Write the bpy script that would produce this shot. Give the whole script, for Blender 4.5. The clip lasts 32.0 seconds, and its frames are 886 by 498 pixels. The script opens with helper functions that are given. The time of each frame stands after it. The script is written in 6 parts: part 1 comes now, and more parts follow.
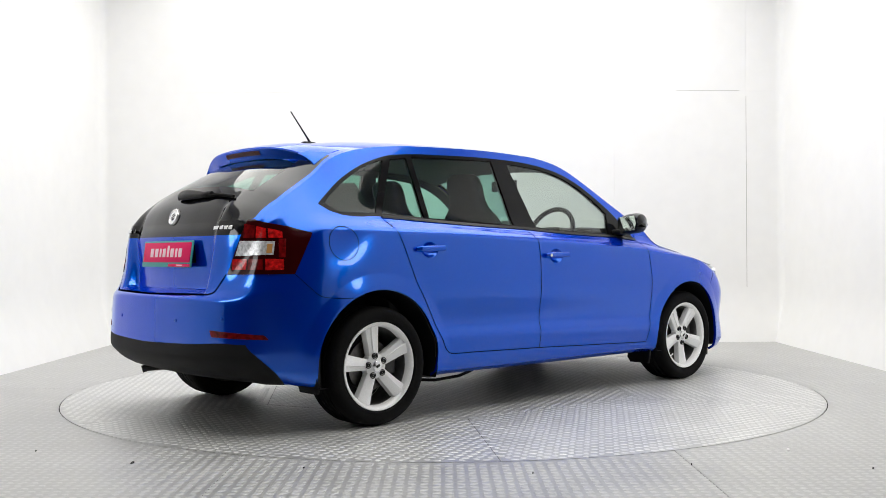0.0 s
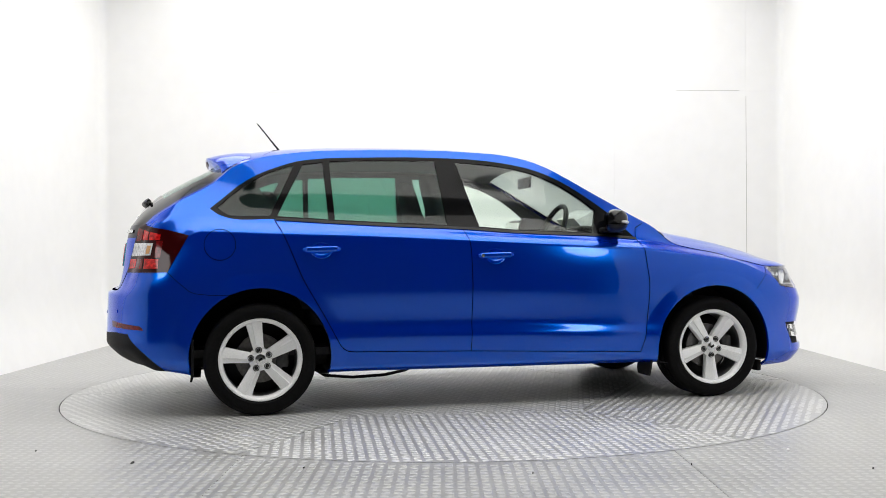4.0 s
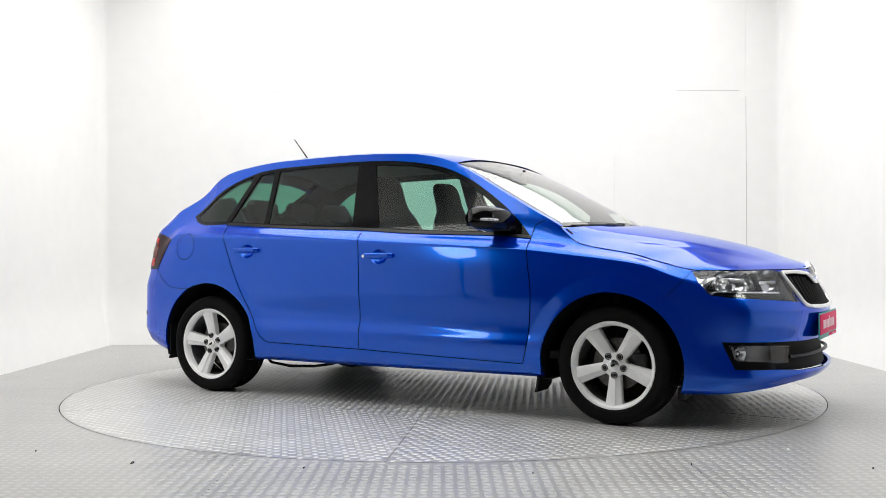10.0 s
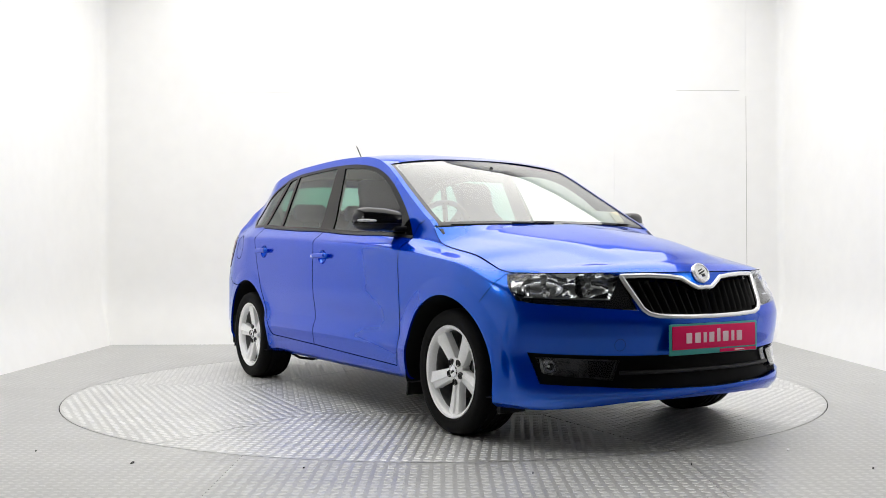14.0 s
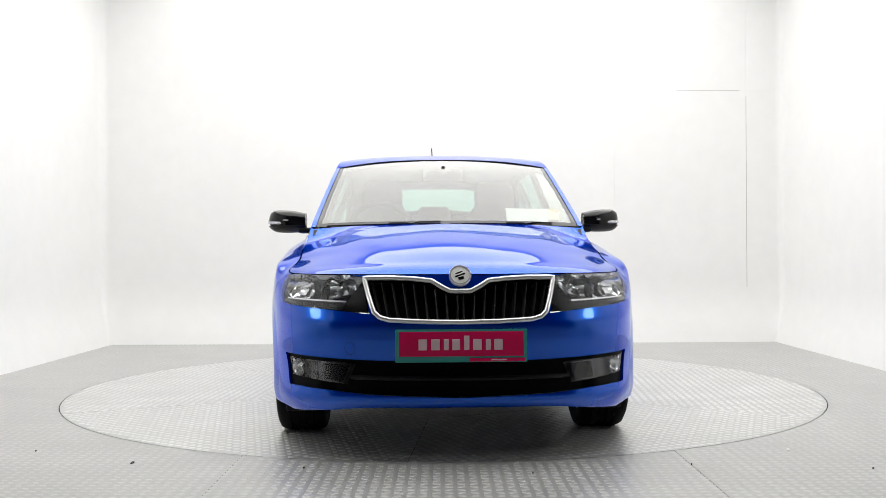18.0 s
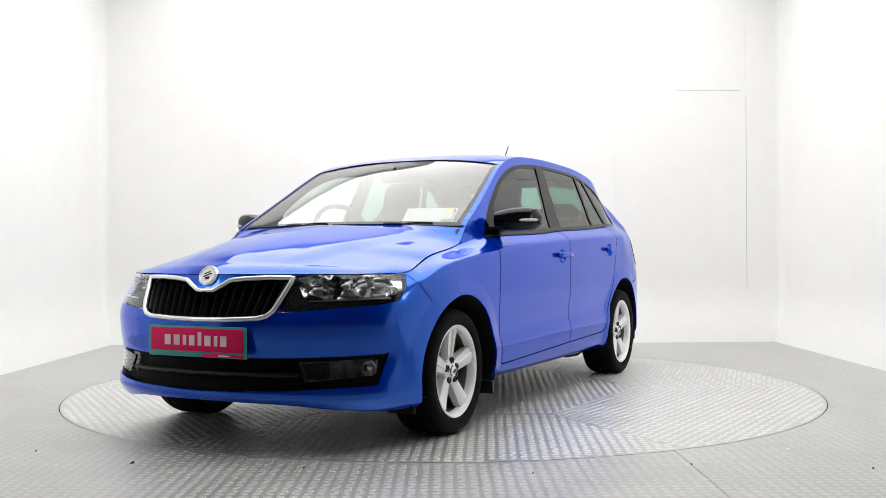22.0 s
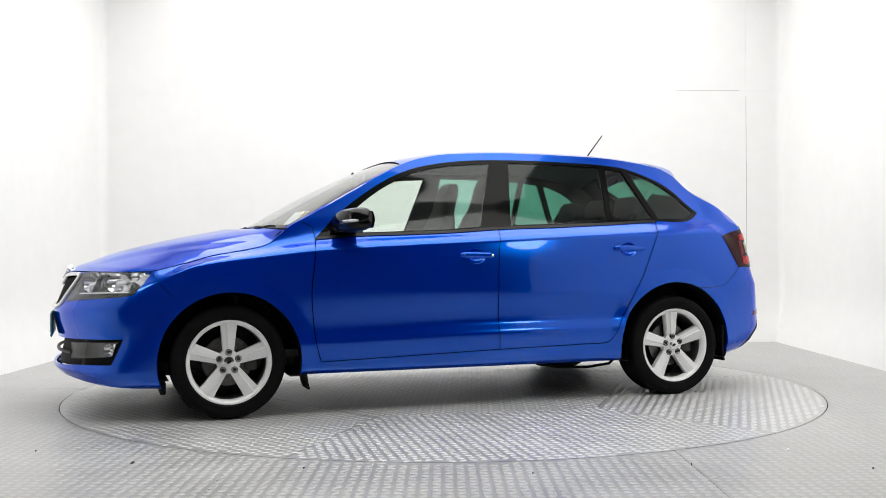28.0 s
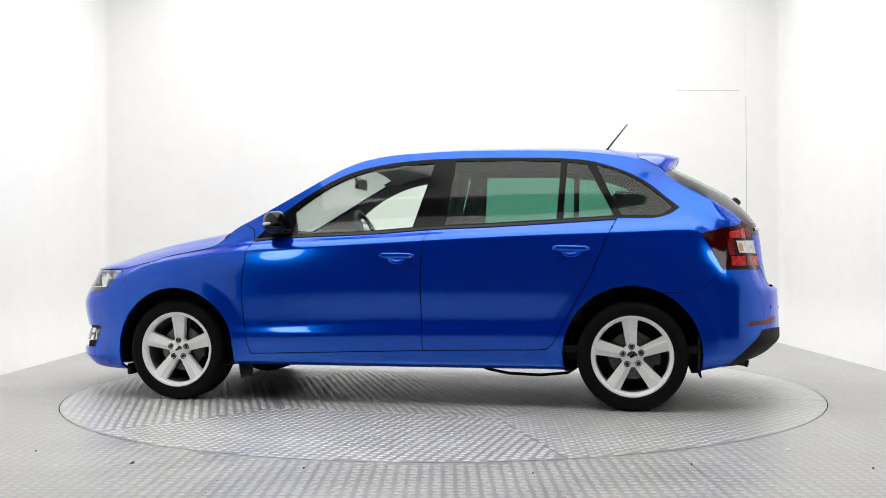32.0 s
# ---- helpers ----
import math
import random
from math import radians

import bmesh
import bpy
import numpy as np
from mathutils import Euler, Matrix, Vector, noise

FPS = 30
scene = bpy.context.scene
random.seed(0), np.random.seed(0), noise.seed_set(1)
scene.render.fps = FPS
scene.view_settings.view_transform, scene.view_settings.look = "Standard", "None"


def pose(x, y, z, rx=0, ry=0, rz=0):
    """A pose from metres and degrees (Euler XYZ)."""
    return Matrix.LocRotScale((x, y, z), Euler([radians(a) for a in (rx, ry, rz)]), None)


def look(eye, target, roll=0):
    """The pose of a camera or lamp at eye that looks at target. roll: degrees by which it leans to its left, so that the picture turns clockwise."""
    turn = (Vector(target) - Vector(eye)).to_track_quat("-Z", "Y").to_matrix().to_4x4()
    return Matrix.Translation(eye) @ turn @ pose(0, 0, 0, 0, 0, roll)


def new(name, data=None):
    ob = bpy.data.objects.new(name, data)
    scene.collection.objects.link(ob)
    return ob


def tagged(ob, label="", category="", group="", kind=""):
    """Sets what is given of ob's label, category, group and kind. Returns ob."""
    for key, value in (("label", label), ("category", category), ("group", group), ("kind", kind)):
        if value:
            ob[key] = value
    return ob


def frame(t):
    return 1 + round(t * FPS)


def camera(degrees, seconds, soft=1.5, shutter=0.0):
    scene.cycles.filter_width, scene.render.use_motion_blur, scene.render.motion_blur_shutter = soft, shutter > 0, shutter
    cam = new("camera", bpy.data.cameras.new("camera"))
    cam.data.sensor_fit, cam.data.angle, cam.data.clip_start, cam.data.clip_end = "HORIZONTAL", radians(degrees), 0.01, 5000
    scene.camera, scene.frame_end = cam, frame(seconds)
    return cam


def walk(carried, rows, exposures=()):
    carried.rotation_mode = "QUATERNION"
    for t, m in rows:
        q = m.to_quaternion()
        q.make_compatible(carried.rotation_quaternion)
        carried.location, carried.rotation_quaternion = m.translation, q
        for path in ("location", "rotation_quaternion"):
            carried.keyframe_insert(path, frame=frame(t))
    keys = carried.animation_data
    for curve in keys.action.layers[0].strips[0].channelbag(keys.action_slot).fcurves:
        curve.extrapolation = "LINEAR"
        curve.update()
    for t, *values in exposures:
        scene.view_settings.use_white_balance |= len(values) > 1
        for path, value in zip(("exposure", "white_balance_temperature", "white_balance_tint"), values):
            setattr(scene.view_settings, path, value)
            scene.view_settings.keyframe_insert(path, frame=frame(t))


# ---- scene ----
cam = camera(48.335, 32.0, soft=0.5)
walk(cam, [(0.0, pose(0, -6.2395, 0.8405, 90.268, 0.27, -0.016)), (32.0, pose(0, -6.2395, 0.8405, 90.268, 0.27, -0.016))],
     exposures=[(0.0, 0.0), (32.0, 0.0)])

# ---- light ----
world = bpy.data.worlds.new("world")
scene.world = world
world.use_nodes = True
world.node_tree.nodes["Background"].inputs["Color"].default_value = (0.75, 0.8, 0.9, 1)
world.node_tree.nodes["Background"].inputs["Strength"].default_value = 0.03

WALL_X, WALL_Y, WALL_END, CEIL = 3.11, 3.0, -3.4, 3.8


def area_lamp(name, m, sx, sy, watts, colour=(1, 1, 1), shape="RECTANGLE"):
    data = bpy.data.lights.new(name, "AREA")
    data.shape, data.size, data.size_y, data.energy, data.color = shape, sx, sy, watts, colour
    ob = new(name, data)
    ob.matrix_world = m
    return ob


area_lamp("ceiling_light", pose(0, -0.05, CEIL - 0.14), 5.3, 5.9, 248, (1.0, 0.985, 0.935))


# ---- small mesh helpers ----
def part(name, bm, mat, parent=None, label="", smooth=True, m=None):
    """One mesh object from a bmesh, under a thing or a part."""
    me = bpy.data.meshes.new(name)
    bm.normal_update()
    bm.to_mesh(me)
    bm.free()
    return mesh_ob(name, me, mat, parent, label, smooth, m)


def mesh_ob(name, me, mat, parent=None, label="", smooth=True, m=None):
    for one in (mat if isinstance(mat, (list, tuple)) else [mat]):
        me.materials.append(one)
    if smooth:
        me.shade_smooth()
        me.set_sharp_from_angle(angle=radians(38))
    ob = new(name, me)
    if parent is not None:
        ob.parent = parent
    if m is not None:
        ob.matrix_basis = m
    if label:
        ob["label"] = label
    return ob


def raw(name, verts, faces, mat, parent=None, label="", smooth=True, m=None):
    me = bpy.data.meshes.new(name)
    me.from_pydata([tuple(map(float, v)) for v in verts], [], [tuple(map(int, f)) for f in faces])
    me.validate()
    return mesh_ob(name, me, mat, parent, label, smooth, m)


def empty(name, m=None, parent=None):
    ob = new(name)
    ob.empty_display_size = 0.2
    if m is not None:
        ob.matrix_basis = m
    if parent is not None:
        ob.parent = parent
    return ob


def box(bm, lo, hi, bevel=0.0, seg=2, m=None):
    c = [(a + b) / 2 for a, b in zip(lo, hi)]
    d = [b - a for a, b in zip(lo, hi)]
    mat = Matrix.Translation(c) @ Matrix.Diagonal((*d, 1))
    if m is not None:
        mat = m @ mat
    vs = bmesh.ops.create_cube(bm, size=1, matrix=mat)["verts"]
    if bevel:
        es = list({e for v in vs for e in v.link_edges})
        bmesh.ops.bevel(bm, geom=es, offset=bevel, segments=seg, affect="EDGES", profile=0.5, clamp_overlap=True)
    return vs


def boxed(name, lo, hi, mat, parent=None, bevel=0.0, label="", m=None, seg=2):
    bm = bmesh.new()
    box(bm, lo, hi, bevel, seg)
    return part(name, bm, mat, parent, label, m=m)


def tube(bm, pts, r, sides=8, closed=False, caps=True):
    """A round bar along points; r may be a list."""
    pts = [Vector(p) for p in pts]
    n = len(pts)
    rs = r if isinstance(r, (list, tuple)) else [r] * n
    rings, up = [], None
    for i, p in enumerate(pts):
        a = pts[(i - 1) % n] if (closed or i) else p
        b = pts[(i + 1) % n] if (closed or i < n - 1) else p
        d = (b - a).normalized()
        if up is None:
            up = Vector((0, 0, 1)) if abs(d.z) < 0.9 else Vector((1, 0, 0))
        side = d.cross(up).normalized()
        up = side.cross(d).normalized()
        rings.append([bm.verts.new(p + rs[i] * (math.cos(2 * math.pi * k / sides) * side + math.sin(2 * math.pi * k / sides) * up))
                      for k in range(sides)])
    for i in range(n if closed else n - 1):
        a, b = rings[i], rings[(i + 1) % n]
        for k in range(sides):
            bm.faces.new((a[k], a[(k + 1) % sides], b[(k + 1) % sides], b[k]))
    if caps and not closed:
        bm.faces.new(rings[0][::-1])
        bm.faces.new(rings[-1])


def lathe(bm, profile, sides=48, axis="y"):
    """Turns (r, h) round an axis."""
    rings = []
    for r, h in profile:
        ring = []
        for k in range(sides):
            a = 2 * math.pi * k / sides
            c, s = r * math.cos(a), r * math.sin(a)
            ring.append(bm.verts.new((c, h, s) if axis == "y" else (c, s, h)))
        rings.append(ring)
    for a, b in zip(rings, rings[1:]):
        for k in range(sides):
            bm.faces.new((a[k], a[(k + 1) % sides], b[(k + 1) % sides], b[k]))
    return rings


def prism(bm, outline, depth, m=None, bevel=0.0):
    """A flat polygon (x, y) thickened along z, from 0 to depth."""
    lo = [bm.verts.new((x, y, 0)) for x, y in outline]
    hi = [bm.verts.new((x, y, depth)) for x, y in outline]
    n = len(lo)
    fs = [bm.faces.new(lo[::-1]), bm.faces.new(hi)]
    for i in range(n):
        fs.append(bm.faces.new((lo[i], lo[(i + 1) % n], hi[(i + 1) % n], hi[i])))
    bmesh.ops.recalc_face_normals(bm, faces=fs)
    if bevel:
        es = [e for e in fs[1].edges]
        bmesh.ops.bevel(bm, geom=es, offset=bevel, segments=2, affect="EDGES", profile=0.5, clamp_overlap=True)
    if m is not None:
        bmesh.ops.transform(bm, matrix=m, verts=[v for v in bm.verts if v in set(lo + hi)] if not bevel else bm.verts[:])


# ---- materials ----
def material(name, colour, rough=0.5, metal=0.0, coat=0.0, alpha=1.0, transmission=0.0, ior=1.5, emit=None, strength=0.0, spec=0.5):
    mat = bpy.data.materials.new(name)
    mat.use_nodes = True
    b = mat.node_tree.nodes["Principled BSDF"]
    b.inputs["Base Color"].default_value = (*colour, 1)
    b.inputs["Roughness"].default_value = rough
    b.inputs["Metallic"].default_value = metal
    b.inputs["Coat Weight"].default_value = coat
    b.inputs["Coat Roughness"].default_value = 0.03
    b.inputs["Alpha"].default_value = alpha
    b.inputs["Transmission Weight"].default_value = transmission
    b.inputs["IOR"].default_value = ior
    b.inputs["Specular IOR Level"].default_value = spec
    if emit:
        b.inputs["Emission Color"].default_value = (*emit, 1)
        b.inputs["Emission Strength"].default_value = strength
    return mat


def grain(mat, scale, amount, bump=0.0, detail=4.0, rough=0.0, lo=0.3, hi=0.7, coord="Object", scale2=None):
    """Uneven tone, gloss and relief at one or two scales."""
    nt = mat.node_tree
    b = nt.nodes["Principled BSDF"]
    tc = nt.nodes.new("ShaderNodeTexCoord")
    last = None
    base = b.inputs["Base Color"].default_value[:]
    for k, sc in enumerate([scale] + ([scale2] if scale2 else [])):
        no = nt.nodes.new("ShaderNodeTexNoise")
        no.inputs["Scale"].default_value, no.inputs["Detail"].default_value = sc, detail
        nt.links.new(tc.outputs[coord], no.inputs["Vector"])
        ramp = nt.nodes.new("ShaderNodeMapRange")
        ramp.inputs["From Min"].default_value, ramp.inputs["From Max"].default_value = lo, hi
        ramp.inputs["To Min"].default_value, ramp.inputs["To Max"].default_value = 1 - amount, 1 + amount
        nt.links.new(no.outputs["Fac"], ramp.inputs["Value"])
        mix = nt.nodes.new("ShaderNodeMix")
        mix.data_type, mix.blend_type = "RGBA", "MULTIPLY"
        mix.inputs[0].default_value = 1
        if last is None:
            mix.inputs[6].default_value = base
        else:
            nt.links.new(last, mix.inputs[6])
        nt.links.new(ramp.outputs["Result"], mix.inputs[7])
        last = mix.outputs[2]
        if k == 0:
            first = no
    nt.links.new(last, b.inputs["Base Color"])
    if bump:
        bp = nt.nodes.new("ShaderNodeBump")
        bp.inputs["Strength"].default_value, bp.inputs["Distance"].default_value = bump, 0.002
        nt.links.new(first.outputs["Fac"], bp.inputs["Height"])
        nt.links.new(bp.outputs["Normal"], b.inputs["Normal"])
    if rough:
        r = nt.nodes.new("ShaderNodeMapRange")
        r0 = b.inputs["Roughness"].default_value
        r.inputs["To Min"].default_value, r.inputs["To Max"].default_value = max(0.02, r0 - rough), min(1, r0 + rough)
        nt.links.new(first.outputs["Fac"], r.inputs["Value"])
        nt.links.new(r.outputs["Result"], b.inputs["Roughness"])
    return mat


def glass(name, tint, gloss=1.0, face=0.07):
    """Thin window glass: tinted see-through with a mirror-like face."""
    mat = bpy.data.materials.new(name)
    mat.use_nodes = True
    nt = mat.node_tree
    nt.nodes.clear()
    out = nt.nodes.new("ShaderNodeOutputMaterial")
    mix = nt.nodes.new("ShaderNodeMixShader")
    tr = nt.nodes.new("ShaderNodeBsdfTransparent")
    tr.inputs["Color"].default_value = (*tint, 1)
    gl = nt.nodes.new("ShaderNodeBsdfGlossy")
    gl.inputs["Color"].default_value = (gloss, gloss, gloss, 1)
    gl.inputs["Roughness"].default_value = 0.015
    # gloss rises from its value face-on to a full mirror at a glancing angle
    lw = nt.nodes.new("ShaderNodeLayerWeight")
    lw.inputs["Blend"].default_value = 0.5
    pw = nt.nodes.new("ShaderNodeMath")
    pw.operation = "POWER"
    pw.inputs[1].default_value = 5.0
    nt.links.new(lw.outputs["Facing"], pw.inputs[0])
    mr = nt.nodes.new("ShaderNodeMapRange")
    mr.inputs["To Min"].default_value = face
    nt.links.new(pw.outputs["Value"], mr.inputs["Value"])
    nt.links.new(mr.outputs["Result"], mix.inputs["Fac"])
    nt.links.new(tr.outputs["BSDF"], mix.inputs[1])
    nt.links.new(gl.outputs["BSDF"], mix.inputs[2])
    nt.links.new(mix.outputs["Shader"], out.inputs["Surface"])
    return mat


def flake_paint():
    """Blue metallic paint: bright flakes over a deep pigment, both under one clear coat."""
    mat = material("blue_metallic_paint", (0.0002, 0.110, 0.56), 0.22, 1.0, 1.0)
    nt = mat.node_tree
    flakes = nt.nodes["Principled BSDF"]
    pigment = nt.nodes.new("ShaderNodeBsdfPrincipled")
    pigment.inputs["Base Color"].default_value = (0.0001, 0.036, 0.70, 1)
    pigment.inputs["Roughness"].default_value = 0.5
    pigment.inputs["Specular IOR Level"].default_value = 0.0
    flakes.inputs["Specular Tint"].default_value = (0.03, 0.4, 1.0, 1)
    tc = nt.nodes.new("ShaderNodeTexCoord")
    vo = nt.nodes.new("ShaderNodeTexVoronoi")
    vo.inputs["Scale"].default_value = 900
    nt.links.new(tc.outputs["Object"], vo.inputs["Vector"])
    mr = nt.nodes.new("ShaderNodeMapRange")
    mr.inputs["To Min"].default_value, mr.inputs["To Max"].default_value = 0.14, 0.22
    nt.links.new(vo.outputs["Color"], mr.inputs["Value"])
    nt.links.new(mr.outputs["Result"], flakes.inputs["Roughness"])
    # the clear coat is slightly wavy, as on pressed panels
    no = nt.nodes.new("ShaderNodeTexNoise")
    no.inputs["Scale"].default_value, no.inputs["Detail"].default_value = 5.0, 2.0
    nt.links.new(tc.outputs["Object"], no.inputs["Vector"])
    bp = nt.nodes.new("ShaderNodeBump")
    bp.inputs["Strength"].default_value, bp.inputs["Distance"].default_value = 0.4, 0.002
    nt.links.new(no.outputs["Fac"], bp.inputs["Height"])
    for b in (flakes, pigment):
        b.inputs["Coat Weight"].default_value = 0.86
        b.inputs["Coat Roughness"].default_value = 0.015
        b.inputs["Coat IOR"].default_value = 1.5
        nt.links.new(bp.outputs["Normal"], b.inputs["Coat Normal"])
    mix = nt.nodes.new("ShaderNodeMixShader")
    mix.inputs["Fac"].default_value = 0.36
    nt.links.new(flakes.outputs["BSDF"], mix.inputs[1])
    nt.links.new(pigment.outputs["BSDF"], mix.inputs[2])
    nt.links.new(mix.outputs["Shader"], nt.nodes["Material Output"].inputs["Surface"])
    return mat


PAINT = flake_paint()
PIANO_BLACK = material("gloss_black_trim", (0.003, 0.003, 0.0035), 0.08, spec=0.15)
MATT_BLACK = material("matt_black_plastic", (0.0025, 0.0025, 0.003), 0.6, spec=0.08)
GLOSS_BLACK = material("gloss_black", (0.004, 0.004, 0.005), 0.05, spec=0.4)
SATIN_BLACK = grain(material("satin_black_plastic", (0.006, 0.006, 0.007), 0.4, spec=0.25), 240, 0.25, 0.1)
PLASTIC = grain(material("grained_black_plastic", (0.008, 0.008, 0.009), 0.65, spec=0.2), 300, 0.3, 0.25)
RUBBER = grain(material("tyre_rubber", (0.005, 0.005, 0.0055), 0.75, spec=0.12), 90, 0.3, 0.15, scale2=6)
SEAM = material("dark_gap", (0.0015, 0.0015, 0.004), 1.0, spec=0.0)
CHROME = material("chrome", (0.78, 0.79, 0.8), 0.08, 1.0)
ALLOY = grain(material("silver_alloy", (0.93, 0.935, 0.94), 0.36, 0.08, 0.5), 160, 0.05, 0.0, scale2=8)
BARREL = grain(material("wheel_barrel", (0.20, 0.20, 0.205), 0.4, 0.6), 30, 0.2)
BOSS = material("bolt_well", (0.03, 0.03, 0.032), 0.5, 0.3)
STEEL = grain(material("disc_steel", (0.14, 0.135, 0.13), 0.35, 0.9), 60, 0.25)
DARK_METAL = grain(material("underbody_metal", (0.05, 0.05, 0.05), 0.55, 0.4), 30, 0.4)
GLASS_FRONT = glass("clear_green_glass", (0.85, 0.92, 0.86), 1.0, 0.045)
GLASS_REAR = glass("privacy_glass", (0.25, 0.50, 0.41), 1.0, 0.035)
WINDSCREEN = glass("windscreen_glass", (0.70, 0.76, 0.73), 1.0, 0.15)
LENS = glass("clear_lens", (0.95, 0.96, 0.97), 1.0, 0.05)
RED_LENS = grain(material("red_lens", (0.5, 0.008, 0.008), 0.12, 0, 0.2, spec=0.3), 55, 0.6, 0, 2)
DEEP_RED = grain(material("deep_red_lens", (0.14, 0.003, 0.004), 0.12, 0, 0.2, spec=0.3), 55, 0.5, 0, 2)
DARK_RED = material("smoked_red_lens", (0.028, 0.0015, 0.002), 0.06, spec=0.22)
MATT_RED = material("brake_light_lens", (0.06, 0.003, 0.003), 0.35, spec=0.2)
CLEAR_LENS = grain(material("ribbed_clear_lens", (0.66, 0.67, 0.69), 0.25, 0.2, 0.1), 70, 0.35)
AMBER = material("amber_lens", (0.6, 0.3, 0.1), 0.15, 0, 1.0)
SATIN_CHROME = material("satin_chrome", (0.92, 0.92, 0.93), 0.16, 0.7)
LAMP_SILVER = grain(material("lamp_silver", (0.55, 0.56, 0.57), 0.14, 0.85), 16, 0.3, 1.0, 1.0)
LAMP_SILVER.node_tree.nodes["Bump"].inputs["Distance"].default_value = 0.03
SLAT_BLACK = material("slat_black_plastic", (0.016, 0.016, 0.017), 0.35)
SMOKE = material("smoked_lamp_panel", (0.006, 0.006, 0.007), 0.25, spec=0.2)
REFLECTOR = grain(material("lamp_reflector", (0.86, 0.87, 0.88), 0.12, 0.95), 40, 0.15)
FOG_GREY = grain(material("fog_lamp_grey", (0.10, 0.10, 0.105), 0.25, 0.3), 40, 0.7)
CLOTH = grain(material("dark_seat_cloth", (0.035, 0.036, 0.04), 0.85), 260, 0.35, 0.3)
TRIM = grain(material("grey_interior_trim", (0.045, 0.045, 0.047), 0.7), 200, 0.2, 0.15)
LINING = grain(material("grey_headlining", (0.22, 0.22, 0.215), 0.85), 150, 0.1)
PAPER = grain(material("white_paper", (0.85, 0.85, 0.84), 0.7), 40, 0.04)
CREAM = grain(material("cream_paper", (0.80, 0.75, 0.60), 0.7), 60, 0.05)
PINK = material("pink_plate", (0.78, 0.009, 0.12), 0.5, spec=0.15)
TEAL = material("teal_plate_edge", (0.03, 0.33, 0.31), 0.4)
LETTER = material("pale_pink_print", (0.90, 0.66, 0.73), 0.5)
WHITE_WALL = grain(material("white_wall_paint", (0.89, 0.887, 0.878), 0.75), 1.1, 0.012, 0.03, 4, scale2=7)
JOINT = material("wall_joint", (0.8, 0.79, 0.77), 0.9)
DARK_JOINT = material("dark_wall_joint", (0.45, 0.44, 0.41), 0.9)
# mid grey, raised so the unseen hall bounces fill light onto the car
HALL = grain(material("grey_hall_wall", (0.55, 0.55, 0.545), 0.85), 1.5, 0.25)
CEILING = material("ceiling_paint", (0.85, 0.85, 0.84), 0.85)


# ---- the car's skin: a wall that runs round half the car, and a lid of bonnet, screens and roof ----
def pchip(x, y, q):
    """Monotone cubic through (x, y); y may have several columns."""
    x, y, q = np.asarray(x, float), np.asarray(y, float), np.asarray(q, float)
    h = np.diff(x)
    d = np.diff(y, axis=0) / (h if y.ndim == 1 else h[:, None])
    m = np.zeros_like(y)
    hh = h if y.ndim == 1 else h[:, None]
    w1, w2 = 2 * hh[1:] + hh[:-1], hh[1:] + 2 * hh[:-1]
    ok = d[:-1] * d[1:] > 0
    with np.errstate(divide="ignore", invalid="ignore"):
        m[1:-1] = np.where(ok, (w1 + w2) / (w1 / d[:-1] + w2 / d[1:]), 0)
    m[0], m[-1] = d[0], d[-1]
    k = np.clip(np.searchsorted(x, q) - 1, 0, len(x) - 2)
    t = (q - x[k]) / h[k]
    hk = h[k]
    if y.ndim > 1:
        t, hk = t[:, None], hk[:, None]
    t2, t3 = t * t, t * t * t
    return (2 * t3 - 3 * t2 + 1) * y[k] + (t3 - 2 * t2 + t) * hk * m[k] + (3 * t2 - 2 * t3) * y[k + 1] + (t3 - t2) * hk * m[k + 1]


def spline(pts, n=8, ends=None):
    """Points along a smooth curve through pts."""
    p = np.asarray(pts, float)
    s = np.r_[0, np.cumsum(np.sqrt((np.diff(p, axis=0) ** 2).sum(1)))]
    m = np.gradient(p, s, axis=0)
    if ends is not None:
        m[0], m[-1] = ends
    q = np.linspace(0, s[-1], n * (len(p) - 1) + 1)
    k = np.clip(np.searchsorted(s, q) - 1, 0, len(s) - 2)
    h = (s[k + 1] - s[k])[:, None]
    t = (q - s[k])[:, None] / h
    t2, t3 = t * t, t * t * t
    return (2 * t3 - 3 * t2 + 1) * p[k] + (t3 - 2 * t2 + t) * h * m[k] + (3 * t2 - 2 * t3) * p[k + 1] + (t3 - t2) * h * m[k + 1]


PLAN = [(2.165, 0), (2.15, 0.22), (2.10, 0.42), (2.01, 0.585), (1.90, 0.70), (1.80, 0.757), (1.66, 0.803), (1.45, 0.836), (1.20, 0.843), (0.8, 0.849), (0.4, 0.8535),
        (0, 0.855), (-0.4, 0.8535), (-0.8, 0.848), (-1.2, 0.844), (-1.5, 0.840), (-1.68, 0.824), (-1.80, 0.80), (-1.92, 0.75), (-2.03, 0.62), (-2.09, 0.46),
        (-2.12, 0.25), (-2.13, 0)]
OUT = spline(PLAN, 24, ((0, 1), (0, -1)))
OUT[0, 1] = OUT[-1, 1] = 0
US = np.r_[0, np.cumsum(np.sqrt((np.diff(OUT, axis=0) ** 2).sum(1)))]
ULEN = US[-1]
TANG = np.gradient(OUT, US, axis=0)
TANG[0], TANG[-1] = (0, 1), (0, -1)
UNORM = np.c_[TANG[:, 1], -TANG[:, 0]]
UNORM /= np.sqrt((UNORM ** 2).sum(1))[:, None]


def ux(x):
    """Way along the plan's outline where it has this x."""
    return float(np.interp(-x, -OUT[:, 0], US))


def uf(y):
    """The same for the front's half width."""
    k = len(OUT) // 2
    return float(np.interp(y, OUT[:k, 1], US[:k]))


